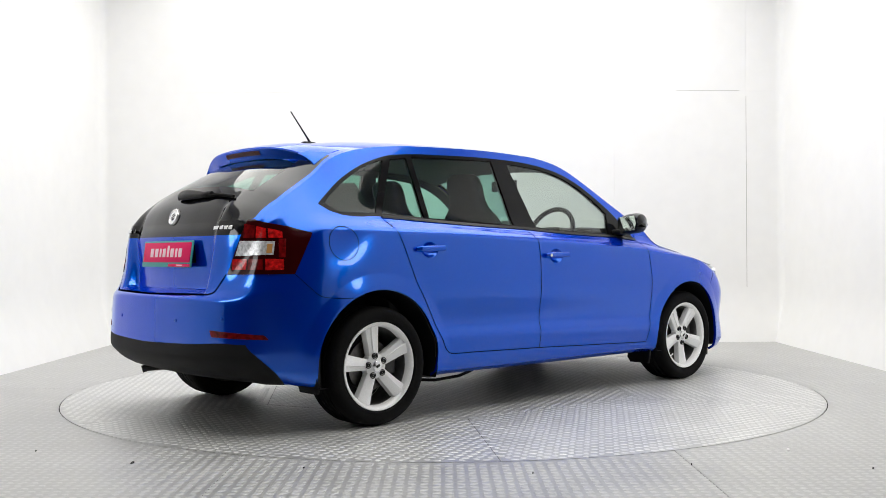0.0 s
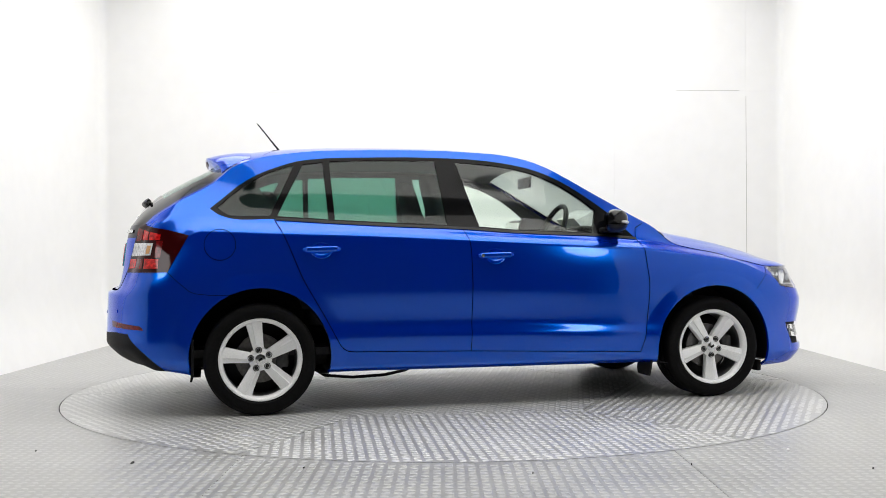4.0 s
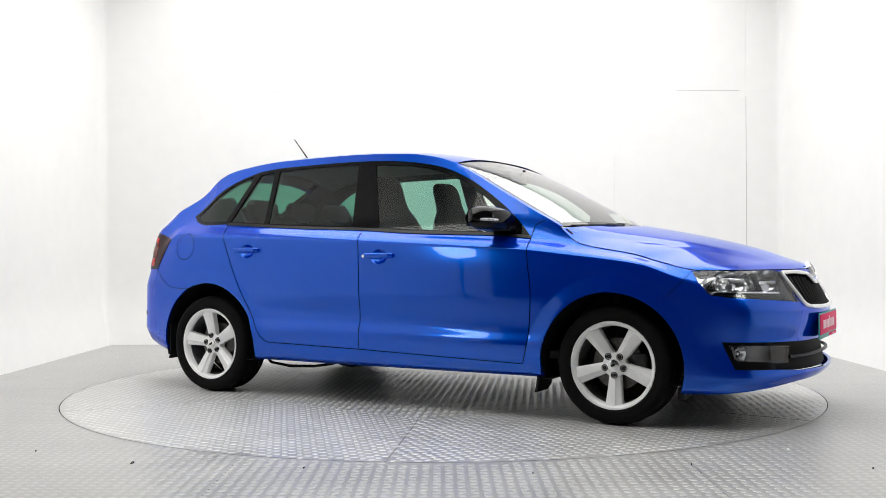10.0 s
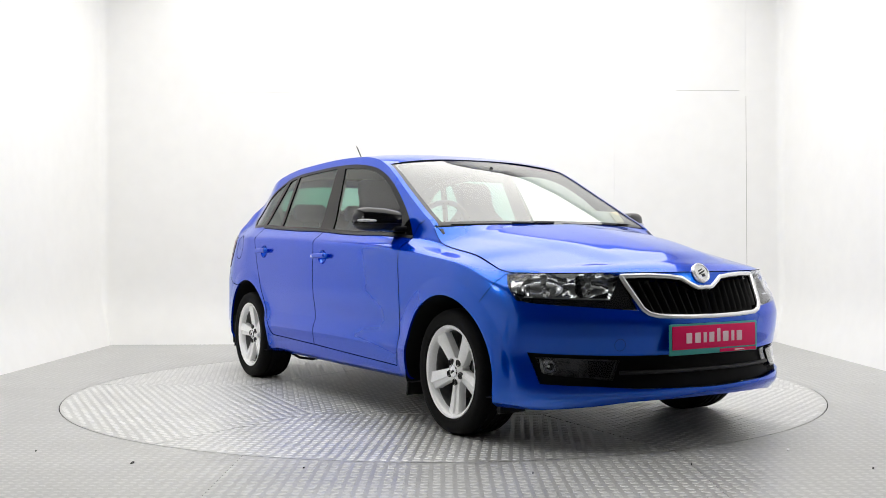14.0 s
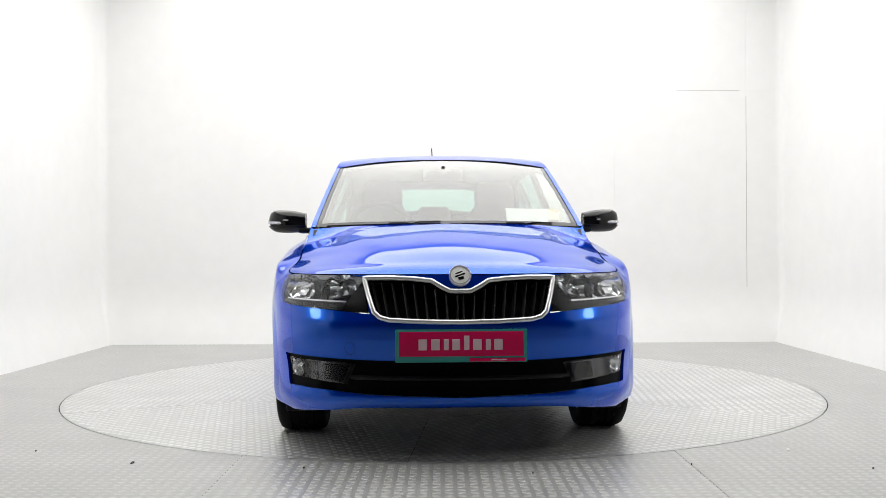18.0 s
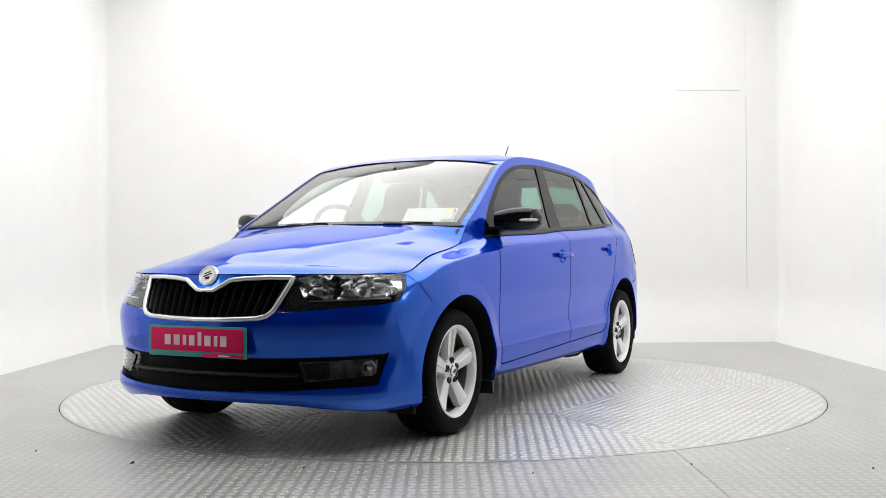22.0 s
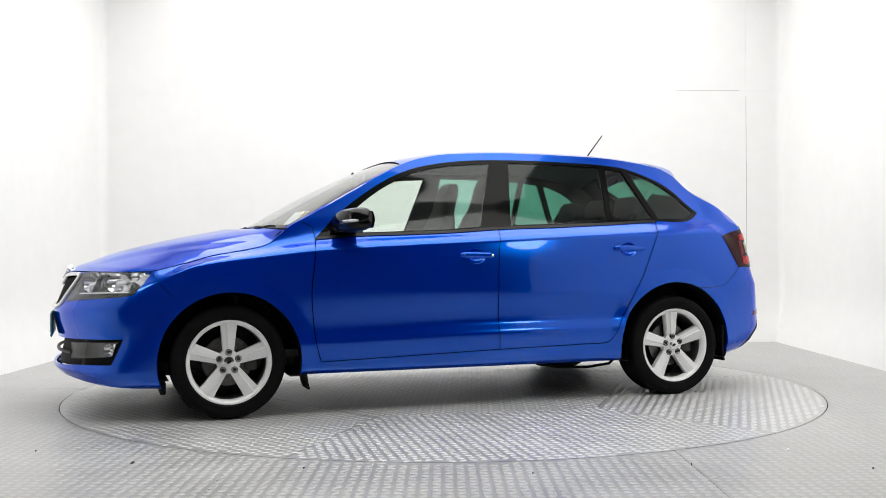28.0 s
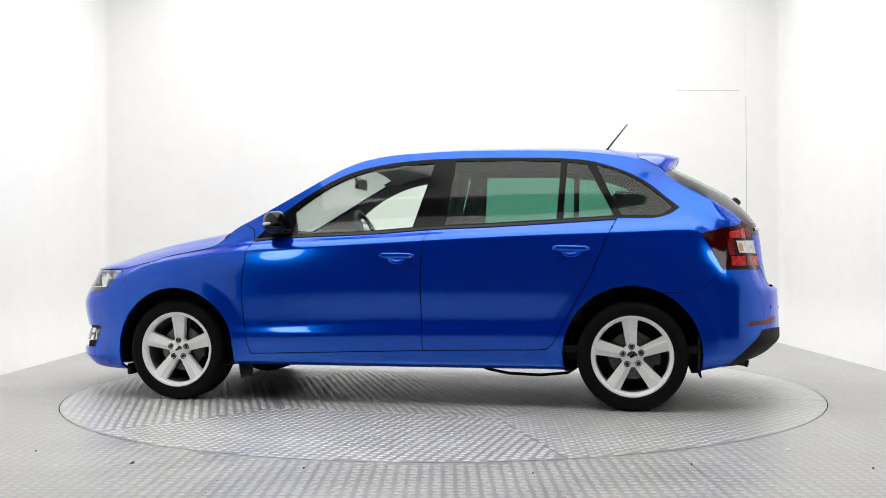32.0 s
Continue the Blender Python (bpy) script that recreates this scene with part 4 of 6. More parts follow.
def studio_lamp(m, r, watts, label):
    """A studio lamp: a round reflector dish with a glowing face on a tripod."""
    sb = empty("studio_lamp", m)
    tagged(sb, label, "studio lamp", "studio lamps")
    bm = bmesh.new()
    lathe(bm, [(0.001, -0.30), (0.06, -0.30), (0.075, -0.28), (0.08, -0.16), (r * 0.7, -0.09), (r + 0.012, 0.012), (r + 0.004, 0.014), (r, -0.012), (0.001, -0.014)], 40)
    part("dish", bm, SATIN_BLACK, sb)
    z0 = -m.translation.z
    # the pole and legs stand upright under the tilted dish
    up = m.to_3x3().inverted().to_4x4()
    bm = bmesh.new()
    tube(bm, [(0, 0, 0), (0, 0, z0 + 0.02)], 0.018)
    part("pole", bm, SATIN_BLACK, sb, m=Matrix.Translation((0, -0.2, 0)) @ up)
    for k in range(3):
        a = k * 2 * math.pi / 3
        bm = bmesh.new()
        tube(bm, [(0, 0, z0 + 0.3), (0.25 * math.cos(a), 0.25 * math.sin(a), z0 + 0.012)], 0.011)
        part("leg", bm, SATIN_BLACK, sb, m=Matrix.Translation((0, -0.2, 0)) @ up)
    area_lamp("studio_light", m @ pose(0, 0.0, 0, 90, 0, 0), 2 * r - 0.02, 2 * r - 0.02, watts, shape="DISK")


def debris():
    """Specks that lie on the floor."""
    rnd = random.Random(4)
    for x, y, size, mat, what in ((-1.256, -2.247, 0.016, SATIN_BLACK, "small dark flake lying on the studio floor"), (1.46, -2.05, 0.014, PAPER, "small white flake lying on the studio floor"),
                                  (1.66, -2.42, 0.009, SATIN_BLACK, "small dark flake lying on the studio floor"), (0.98, -2.33, 0.007, SATIN_BLACK, "small dark flake lying on the studio floor"),
                                  (-0.55, -2.36, 0.006, SATIN_BLACK, "small dark flake lying on the studio floor"), (0.34, -2.47, 0.006, SATIN_BLACK, "small dark flake lying on the studio floor"),
                                  (-1.75, -2.0, 0.006, SATIN_BLACK, "small dark flake lying on the studio floor")):
        bm = bmesh.new()
        n = 7
        pts = [(size * (0.5 + 0.5 * rnd.random()) * math.cos(2 * math.pi * k / n), 0.6 * size * (0.5 + 0.5 * rnd.random()) * math.sin(2 * math.pi * k / n)) for k in range(n)]
        prism(bm, pts, 0.003)
        for v in bm.verts:
            if v.co.z > 0.001 and v.co.x > 0:
                v.co.z += 0.003
        ob = part("flake", bm, mat, smooth=False, m=pose(x, y, 0.0005, 0, 0, rnd.uniform(0, 360)))
        tagged(ob, what, "debris", "flakes on the floor")


build_room()
build_floor()
debris()
TURNTABLE = build_turntable()
for x in (-2.1, 2.1):
    studio_lamp(look((x, -2.4, 1.3), (0, 0.2, 0.85)) @ pose(0, 0, 0, -90, 0, 0), 0.20, 2.5, "round studio lamp on a black stand beside the wall")


# ---- the car ----
CAR = empty("car", pose(0, 0, 0))
tagged(CAR, "blue metallic five-door hatchback car parked on the turntable", "car")


def wheel(name, at, right, angle, label=""):
    """A five-spoke alloy wheel; its outer face looks along its own y."""
    w = empty(name, at @ pose(0, 0, 0, 0, 0, 180 if right else 0), CAR)
    if label:
        w["label"] = label
    R = 0.2925
    bm = bmesh.new()
    prof = [(0.205, -0.185), (0.225, -0.197), (0.255, -0.203), (0.28, -0.195), (0.289, -0.18), (R, -0.165)]
    for y in (-0.150, -0.115, -0.08, -0.045):
        prof += [(R, y - 0.006), (R - 0.007, y - 0.004), (R - 0.007, y + 0.004), (R, y + 0.006)]
    prof += [(R, -0.022), (0.289, -0.004), (0.281, 0.012), (0.264, 0.021), (0.246, 0.0215), (0.233, 0.0165), (0.2275, 0.0175), (0.219, 0.012), (0.212, 0.0)]
    lathe(bm, prof, 72)
    part("tyre", bm, RUBBER, w)
    bm = bmesh.new()
    lathe(bm, [(0.212, -0.002), (0.2165, 0.005), (0.217, 0.010), (0.2145, 0.0125), (0.209, 0.0115), (0.200, 0.0045), (0.1945, -0.004), (0.192, -0.03)], 72)
    rim = part("rim", bm, ALLOY, w)
    bm = bmesh.new()
    lathe(bm, [(0.192, -0.03), (0.190, -0.06), (0.190, -0.17), (0.206, -0.186)], 72)
    part("barrel", bm, BARREL, rim)
    for k in range(5):
        a = radians(angle + 72 * k)
        bm = bmesh.new()
        rows = []
        for r, half, y in ((0.028, 0.026, -0.020), (0.060, 0.0285, -0.016), (0.10, 0.0325, -0.012), (0.15, 0.0375, -0.0065), (0.185, 0.042, -0.001), (0.207, 0.046, 0.003)):
            sec = [(-half, y - 0.045), (-half, y - 0.010), (-half + 0.004, y - 0.006), (half * 0.22, y + 0.0015), (half * 0.36, y - 0.005), (half - 0.003, y - 0.008), (half, y - 0.013), (half, y - 0.045)]
            rows.append([bm.verts.new((-(r * math.cos(a) - t * math.sin(a)), yy, r * math.sin(a) + t * math.cos(a))) for t, yy in sec])
        for p, q in zip(rows, rows[1:]):
            for i in range(7):
                bm.faces.new((p[i], p[i + 1], q[i + 1], q[i]))
        bmesh.ops.recalc_face_normals(bm, faces=bm.faces[:])
        part("spoke", bm, ALLOY, w)
        b = radians(angle + 72 * k)
        bm = bmesh.new()
        lathe(bm, [(0.0092, -0.024), (0.0092, -0.0125), (0.0078, -0.0105), (0.0068, -0.014), (0.001, -0.014)], 14)
        part("wheel_bolt", bm, DARK_METAL, w, m=Matrix.Translation((-0.050 * math.cos(b), 0.0, 0.050 * math.sin(b))))
        bm = bmesh.new()
        lathe(bm, [(0.0165, -0.05), (0.0165, -0.014), (0.015, -0.011), (0.0138, -0.011), (0.0132, -0.024), (0.001, -0.025)], 16)
        part("bolt_boss", bm, BOSS, w, m=Matrix.Translation((-0.050 * math.cos(b), 0.0, 0.050 * math.sin(b))))
    bm = bmesh.new()
    lathe(bm, [(0.062, -0.06), (0.060, -0.022), (0.040, -0.016), (0.032, -0.013), (0.030, -0.012), (0.001, -0.012)], 36)
    part("hub", bm, ALLOY, w)
    bm = bmesh.new()
    lathe(bm, [(0.028, -0.013), (0.0275, -0.005), (0.022, -0.0025), (0.001, -0.0015)], 30)
    cap = part("hub_cap", bm, CHROME, w, "chrome hub cap with a dark emblem")
    bm = bmesh.new()
    box(bm, (-0.012, -0.003, -0.006), (0.012, 0.0004, 0.006), 0.002)
    part("emblem", bm, GLOSS_BLACK, cap, m=pose(0, 0, 0, 0, 30, 0))
    bm = bmesh.new()
    lathe(bm, [(0.05, -0.075), (0.128, -0.075), (0.128, -0.098), (0.05, -0.098)], 48)
    part("brake_disc", bm, STEEL, w)
    bm = bmesh.new()
    box(bm, (-0.15, -0.125, -0.05), (-0.085, -0.05, 0.06), 0.012)
    part("brake_caliper", bm, DARK_METAL, w)
    bm = bmesh.new()
    lathe(bm, [(0.20, -0.19), (0.001, -0.185)], 36)
    part("back_plate", bm, SATIN_BLACK, w)
    return w


AXLE_F, AXLE_R, HUB_Z = 1.301, -1.301, 0.2915
wheel("front_wheel", Matrix.Translation((AXLE_F, -0.797, HUB_Z)), True, 270)
wheel("rear_wheel", Matrix.Translation((AXLE_R, -0.818, HUB_Z)), True, 100)
wheel("front_wheel", Matrix.Translation((AXLE_F, 0.797, HUB_Z)), False, 90)
wheel("rear_wheel", Matrix.Translation((AXLE_R, 0.818, HUB_Z)), False, 94)

# painted panels
for sg in (-1, 1):
    one = (sg,)
    patch("fender", "fender", PAINT, CAR, one, hem=0.012)
    patch("sill", "sill", PAINT, CAR, one, hem=0.012)
    patch("quarter_panel", "quarter" if sg < 0 else ("quarter", "flap"), PAINT, CAR, one, hem=0.006)
    fd = patch("front_door", "front_door", PAINT, CAR, one, hem=0.012)
    rd = patch("rear_door", "rear_door", PAINT, CAR, one, hem=0.012)
    if sg < 0:
        patch("fuel_flap", "flap", PAINT, CAR, one)
    patch("window_surround", "surround", PIANO_BLACK, CAR, one, hem=0.012)
    patch("front_window", "glass_front", GLASS_FRONT, CAR, one, sink=0.005)
    patch("rear_window", "glass_rear", GLASS_REAR, CAR, one, sink=0.005)
    patch("quarterlight", "glass_light", GLASS_REAR, CAR, one, sink=0.005)
    patch("quarter_window", "glass_quarter", GLASS_REAR, CAR, one, sink=0.004)
patch("front_bumper", "front_bumper", PAINT, CAR, hem=0.015)
patch("rear_bumper", "rear_bumper", PAINT, CAR, hem=0.012)
patch("tailgate", "gate", PAINT, CAR, hem=0.010)
patch("tailgate_panel", "gate_black", GLOSS_BLACK, CAR, hem=0.004)
patch("rear_valance", "rear_black", PLASTIC, CAR, hem=0.012)
lid_mesh("bonnet", "bonnet", PAINT, CAR)
lid_mesh("roof", "roof", PAINT, CAR)
lid_mesh("windscreen", "screen", WINDSCREEN, CAR, sink=0.004, keep=lambda i, j: j < 51 and 2 <= i < 47)
lid_mesh("windscreen_border", "screen", GLOSS_BLACK, CAR, sink=0.003, keep=lambda i, j: not (j < 51 and 2 <= i < 47) and j < 53)
for one in ((-1,), (1,)):
    lid_mesh("screen_pillar", "screen", PAINT, CAR, keep=lambda i, j: j >= 53, sides=one)
    lid_mesh("rear_pillar", "rear", PAINT, CAR, keep=lambda i, j: j >= 53, sides=one)
lid_mesh("tailgate_panel", "rear", GLOSS_BLACK, CAR, keep=lambda i, j: not (j < 40 and 3 < i < 36) and j < 53)
lid_mesh("rear_screen", "rear", GLASS_REAR, CAR, sink=0.002, keep=lambda i, j: j < 40 and 3 < i < 36)
DOOR_RUNS = [[(ux(x), z) for x, z in r] for r in (F_EDGE, DOOR_BOT_F, B_EDGE, DOOR_BOT_R, R_EDGE)]
for sg in (-1, 1):
    for run, wide in [(r, 0.0042) for r in DOOR_RUNS] + [(S_BUMP_R, 0.003), (S_BUMP_F[:3], 0.0026)] + ([(L_FLAP + L_FLAP[:1], 0.0034)] if sg < 0 else []):
        seam("panel_gap", [run], CAR, (sg,), wide)


def quad_patch(name, corners, mat, parent, sg, lift=0.003, thick=0.006, n=10, label="", shape=None):
    """A tile on the wall between four (u, z) corners, proud of it, with its edges turned in."""
    c = np.array(corners, float)
    s, t = np.meshgrid(np.linspace(0, 1, n), np.linspace(0, 1, n), indexing="ij")
    u = (1 - s) * (1 - t) * c[0, 0] + s * (1 - t) * c[1, 0] + s * t * c[2, 0] + (1 - s) * t * c[3, 0]
    z = (1 - s) * (1 - t) * c[0, 1] + s * (1 - t) * c[1, 1] + s * t * c[2, 1] + (1 - s) * t * c[3, 1]
    nrm = skin_normal(u.ravel(), z.ravel()).reshape(n, n, 3)
    p = skin(u, z) + nrm * lift
    low = p - nrm * thick
    bm = bmesh.new()
    k = np.array([1, sg, 1])
    top = [[bm.verts.new(p[i, j] * k) for j in range(n)] for i in range(n)]
    for i in range(n - 1):
        for j in range(n - 1):
            bm.faces.new((top[i][j], top[i + 1][j], top[i + 1][j + 1], top[i][j + 1]))
    rim = [(i, 0) for i in range(n)] + [(n - 1, j) for j in range(1, n)] + [(i, n - 1) for i in range(n - 2, -1, -1)] + [(0, j) for j in range(n - 2, 0, -1)]
    lows = [bm.verts.new(low[i, j] * k) for i, j in rim]
    for a in range(len(rim)):
        b = (a + 1) % len(rim)
        bm.faces.new((top[rim[a][0]][rim[a][1]], lows[a], lows[b], top[rim[b][0]][rim[b][1]]))
    bmesh.ops.recalc_face_normals(bm, faces=bm.faces[:])
    return part(name, bm, mat, parent, label)


# ---- nose ----
GRILLE = empty("grille", pose(0, 0, 0), CAR)
patch("grille_backing", "grille_in", MATT_BLACK, GRILLE, sink=0.05)
patch("grille_edge", "grille", GLOSS_BLACK, GRILLE, sink=0.002, hem=0.03)


def grille_frame():
    """A rounded chrome bar round the grille."""
    half = [((a[0] + b[0]) / 2, (a[1] + b[1]) / 2) for a, b in zip(L_GRILLE, L_GRILLE_IN)]
    pts = dense(half, 0.012)
    pts = pts[:len(pts) - int(0.11 / 0.012)]
    run = [skin1(u, z, 0.003) for u, z in pts]
    loop = run + [Vector((p.x, -p.y, p.z)) for p in run[::-1] if p.y > 0.004]
    bm = bmesh.new()
    tube(bm, loop, 0.0105, 12, closed=True)
    part("grille_frame", bm, SATIN_CHROME, GRILLE, "bright chrome grille frame")


grille_frame()


def grille_slats():
    for sg in (-1, 1):
        for k in range(10):
            y = 0.012 + 0.0405 * k
            zb = 0.578 + 0.03 * max(0, (y - 0.27) / 0.07) ** 2
            zt = float(np.interp(y, [0, 0.05, 0.085, 0.125, 0.2, 0.39], [0.677, 0.678, 0.694, 0.716, 0.724, 0.727]))
            if y > 0.35:
                continue
            lean = 0.0045 * k
            bm = bmesh.new()
            rows = []
            for t in np.linspace(0, 1, 6):
                z = zb + (zt - zb) * t
                u = uf(min(y + lean * t * 1.5, 0.395))
                a, nr = skin1(u, z), Vector(skin_normal([u], [z])[0])
                side = Vector((0, 1, 0))
                rows.append([bm.verts.new((q.x, q.y * sg, q.z)) for q in (a - nr * 0.05 - side * 0.006, a - nr * 0.008 - side * 0.0035, a - nr * 0.004, a - nr * 0.008 + side * 0.0035, a - nr * 0.05 + side * 0.006)])
            for p, q in zip(rows, rows[1:]):
                for i in range(4):
                    bm.faces.new((p[i], p[i + 1], q[i + 1], q[i]))
            bmesh.ops.recalc_face_normals(bm, faces=bm.faces[:])
            part("slat", bm, SLAT_BLACK, GRILLE)


grille_slats()
LOWER = empty("lower_grille", pose(0, 0, 0), CAR)
patch("lower_backing", ("lower",), MATT_BLACK, LOWER, push=lambda u, z: 0.012 + 0.03 * smoothstep(uf(0.60), uf(0.5), u))
for z0 in (0.338,):
    bm = bmesh.new()
    pts = [skin1(uf(abs(y)), z0, -0.012) for y in np.linspace(-0.455, 0.455, 40)]
    pts = [Vector((p.x, p.y * (-1 if y < 0 else 1), p.z)) for p, y in zip(pts, np.linspace(-0.455, 0.455, 40))]
    tube(bm, pts, 0.009, 8)
    part("grille_bar", bm, SATIN_BLACK, LOWER)
patch("bumper_lip_line", "lower", MATT_BLACK, LOWER, sink=0.035)

for sg in (-1, 1):
    fog = empty("fog_lamp", pose(0, 0, 0), CAR)
    patch("fog_bowl", "fog", FOG_GREY, fog, (sg,), push=lambda u, z: np.full(u.shape, 0.045))
    patch("fog_lens", "fog", LENS, fog, (sg,), sink=0.004, hem=0.02)
    c = skin1(ux(1.90), 0.362, -0.02)
    bm = bmesh.new()
    lathe(bm, [(0.036, 0.004), (0.034, 0.0), (0.03, -0.012), (0.018, -0.024), (0.006, -0.028), (0.006, -0.010), (0.001, -0.008)], 24)
    part("fog_reflector", bm, REFLECTOR, fog, m=Matrix.Translation((c.x, c.y * sg, c.z)) @ pose(0, 0, 0, 0, 0, -55 if sg > 0 else -125))

    quad_patch("fog_panel", [(uf(0.495), 0.322), (uf(0.572), 0.326), (uf(0.572), 0.390), (uf(0.47), 0.385)], SMOKE, fog, sg, -0.010, 0.01, 6)
    quad_patch("fog_trim", [(ux(1.885), 0.338), (ux(1.875), 0.340), (ux(1.862), 0.396), (ux(1.872), 0.394)], REFLECTOR, fog, sg, -0.012, 0.01, 5)

    lamp = empty("headlamp", pose(0, 0, 0), CAR)
    patch("headlamp_housing", "head", LAMP_SILVER, lamp, (sg,), push=lambda u, z: (0.035 + 0.02 * smoothstep(uf(0.45), uf(0.6), u)) * np.clip((0.764 - z) / 0.035, 0.15, 1) * np.clip((z - 0.598) / 0.03, 0.15, 1))
    patch("headlamp_lens", "head", LENS, lamp, (sg,), sink=-0.001, hem=0.012)
    for y, z, r, deep in ((0.665, 0.694, 0.060, 0.0), (0.555, 0.686, 0.054, 0.0)):
        u = uf(y) if y < 0.6 else ux(1.865)
        c = skin1(u, z, -0.014)
        bm = bmesh.new()
        lathe(bm, [(r, -0.006), (r * 0.93, -0.012), (r * 0.72, -0.030), (r * 0.36, -0.040), (r * 0.13, -0.041), (r * 0.13, -0.022), (0.001, -0.018)], 32)
        yaw = -62 if y < 0.6 else -48
        part("lamp_reflector", bm, REFLECTOR, lamp, m=Matrix.Translation((c.x, c.y * sg, c.z)) @ pose(0, 0, 0, 0, 0, yaw if sg > 0 else 180 - yaw) @ Matrix.Diagonal((1.5 if y > 0.6 else 1.35, 1, 0.84, 1)))
    quad_patch("lamp_foot", [(uf(0.48), 0.614), (ux(1.785), 0.640), (ux(1.79), 0.654), (uf(0.48), 0.646)], GLOSS_BLACK, lamp, sg, -0.010, 0.02)
    quad_patch("lamp_trim", [(uf(0.49), 0.647), (ux(1.80), 0.656), (ux(1.80), 0.661), (uf(0.49), 0.653)], CHROME, lamp, sg, -0.012, 0.02)
    quad_patch("indicator", [(ux(1.815), 0.668), (ux(1.735), 0.685), (ux(1.715), 0.735), (ux(1.80), 0.738)], LAMP_SILVER, lamp, sg, -0.02, 0.01)
    quad_patch("lamp_bezel", [(uf(0.385), 0.604), (uf(0.50), 0.614), (uf(0.485), 0.645), (uf(0.432), 0.738)], SMOKE, lamp, sg, -0.008, 0.02)
    quad_patch("lamp_fin", [(uf(0.585), 0.650), (uf(0.60), 0.652), (uf(0.615), 0.742), (uf(0.60), 0.742)], GLOSS_BLACK, lamp, sg, -0.016, 0.02, 5)
    quad_patch("lamp_fin", [(uf(0.49), 0.665), (uf(0.56), 0.655), (uf(0.545), 0.664), (uf(0.485), 0.680)], GLOSS_BLACK, lamp, sg, -0.013, 0.02, 5)
    quad_patch("lamp_fin", [(ux(1.80), 0.668), (ux(1.765), 0.672), (ux(1.755), 0.70), (ux(1.79), 0.715)], GLOSS_BLACK, lamp, sg, -0.012, 0.02, 5)


def plate(m, name, label):
    """A dealer's show plate in its frame: pink with pale print as plain bars."""
    pl = empty(name, m, CAR)
    pl["label"] = label
    boxed("plate_frame", (-0.264, -0.007, -0.066), (0.264, 0, 0.066), TEAL, pl, 0.004)
    boxed("plate_face", (-0.25, -0.002, -0.042), (0.25, 0.0035, 0.057), PINK, pl, 0.002)
    boxed("plate_strip", (-0.254, -0.002, -0.063), (-0.03, 0.002, -0.049), PINK, pl, 0.001)
    boxed("print_bar", (-0.18, 0.0, -0.0585), (-0.12, 0.0028, -0.0535), LETTER, pl)
    x = -0.172
    for w, h, up in ((0.040, 0.044, 0), (0.040, 0.044, 0), (0.023, 0.044, 0), (0.037, 0.044, 0), (0.025, 0.058, 0), (0.041, 0.044, 0), (0.023, 0.044, 0), (0.040, 0.044, 0)):
        bm = bmesh.new()
        box(bm, (-x - w * 0.86, 0.0, -0.017), (-x, 0.0048, -0.017 + h), 0.0015, 1)
        part("print_bar", bm, LETTER, pl)
        x += w + 0.0105
    return pl


plate(pose(2.172, 0, 0.472, 0, 0, -90), "front_plate", "pink show plate in a teal frame")
plate(pose(-2.022, -0.03, 0.845, 8, 0, 90), "rear_plate", "pink show plate in a teal frame")
boxed("plate_holder", (-2.0155, -0.26, 0.80), (-1.97, 0.20, 0.89), SATIN_BLACK, CAR, 0.004)


def badge(m, r):
    b = empty("badge", m, CAR)
    b["label"] = "round chrome badge with a dark emblem"
    bm = bmesh.new()
    lathe(bm, [(r, -0.012), (r, 0.003), (r * 0.95, 0.006), (r * 0.84, 0.006), (r * 0.80, 0.003)], 40)
    part("badge_ring", bm, SATIN_CHROME, b)
    bm = bmesh.new()
    lathe(bm, [(r * 0.82, 0.003), (r * 0.5, 0.0045), (0.001, 0.005)], 40)
    part("badge_field", bm, ALLOY, b)
    for k, (w, h, dx, dz, rot) in enumerate(((0.7, 0.13, 0.1, 0.22, 22), (0.95, 0.16, 0.0, -0.02, 22), (0.5, 0.30, -0.08, -0.32, 12))):
        bm = bmesh.new()
        box(bm, (-w * r / 2, 0.003, -h * r / 2), (w * r / 2, 0.0065, h * r / 2), 0.002, 1)
        part("badge_bar", bm, GLOSS_BLACK, b, m=pose(dx * r, 0, dz * r, 0, rot, 0))


badge(pose(2.094, 0, 0.752, 28, 0, -90), 0.046)


def on_lid(which, t, y):
    """The point and normal of the lid at part t of its length and half width y."""
    g = LID[which]
    i = min(int(t * (g.shape[0] - 1)), g.shape[0] - 2)
    j = int(np.clip(np.searchsorted(g[i, :, 1], abs(y)), 1, NW - 1))
    n = np.cross(g[i, j] - g[i, j - 1], g[i + 1, j] - g[i, j])
    n /= np.sqrt((n ** 2).sum())
    if n[2] < 0:
        n = -n
    f = (abs(y) - g[i, j - 1, 1]) / max(g[i, j, 1] - g[i, j - 1, 1], 1e-6)
    p = g[i, j - 1] * (1 - f) + g[i, j] * f
    sg = -1 if y < 0 else 1
    return Vector((p[0], p[1] * sg, p[2])), Vector((n[0], n[1] * sg, n[2]))


for lo, hi, count in ((-0.605, -0.455, 5), (0.45, 0.60, 5)):
    w = (hi - lo) / count
    for k in range(count):
        y = lo + (k + 0.5) * w
        p, n = skin1(ur(abs(y)), 0.966), Vector(skin_normal([ur(abs(y))], [0.966])[0])
        p.y, n.y = math.copysign(p.y, y), math.copysign(n.y, y)
        bm = bmesh.new()
        box(bm, (-w * 0.36, -0.001, -0.009), (w * 0.36, 0.004, 0.009), 0.001, 1)
        part("model_bar", bm, CHROME, CAR, m=Matrix.Translation(p + n * 0.003) @ n.to_track_quat("Y", "Z").to_matrix().to_4x4())

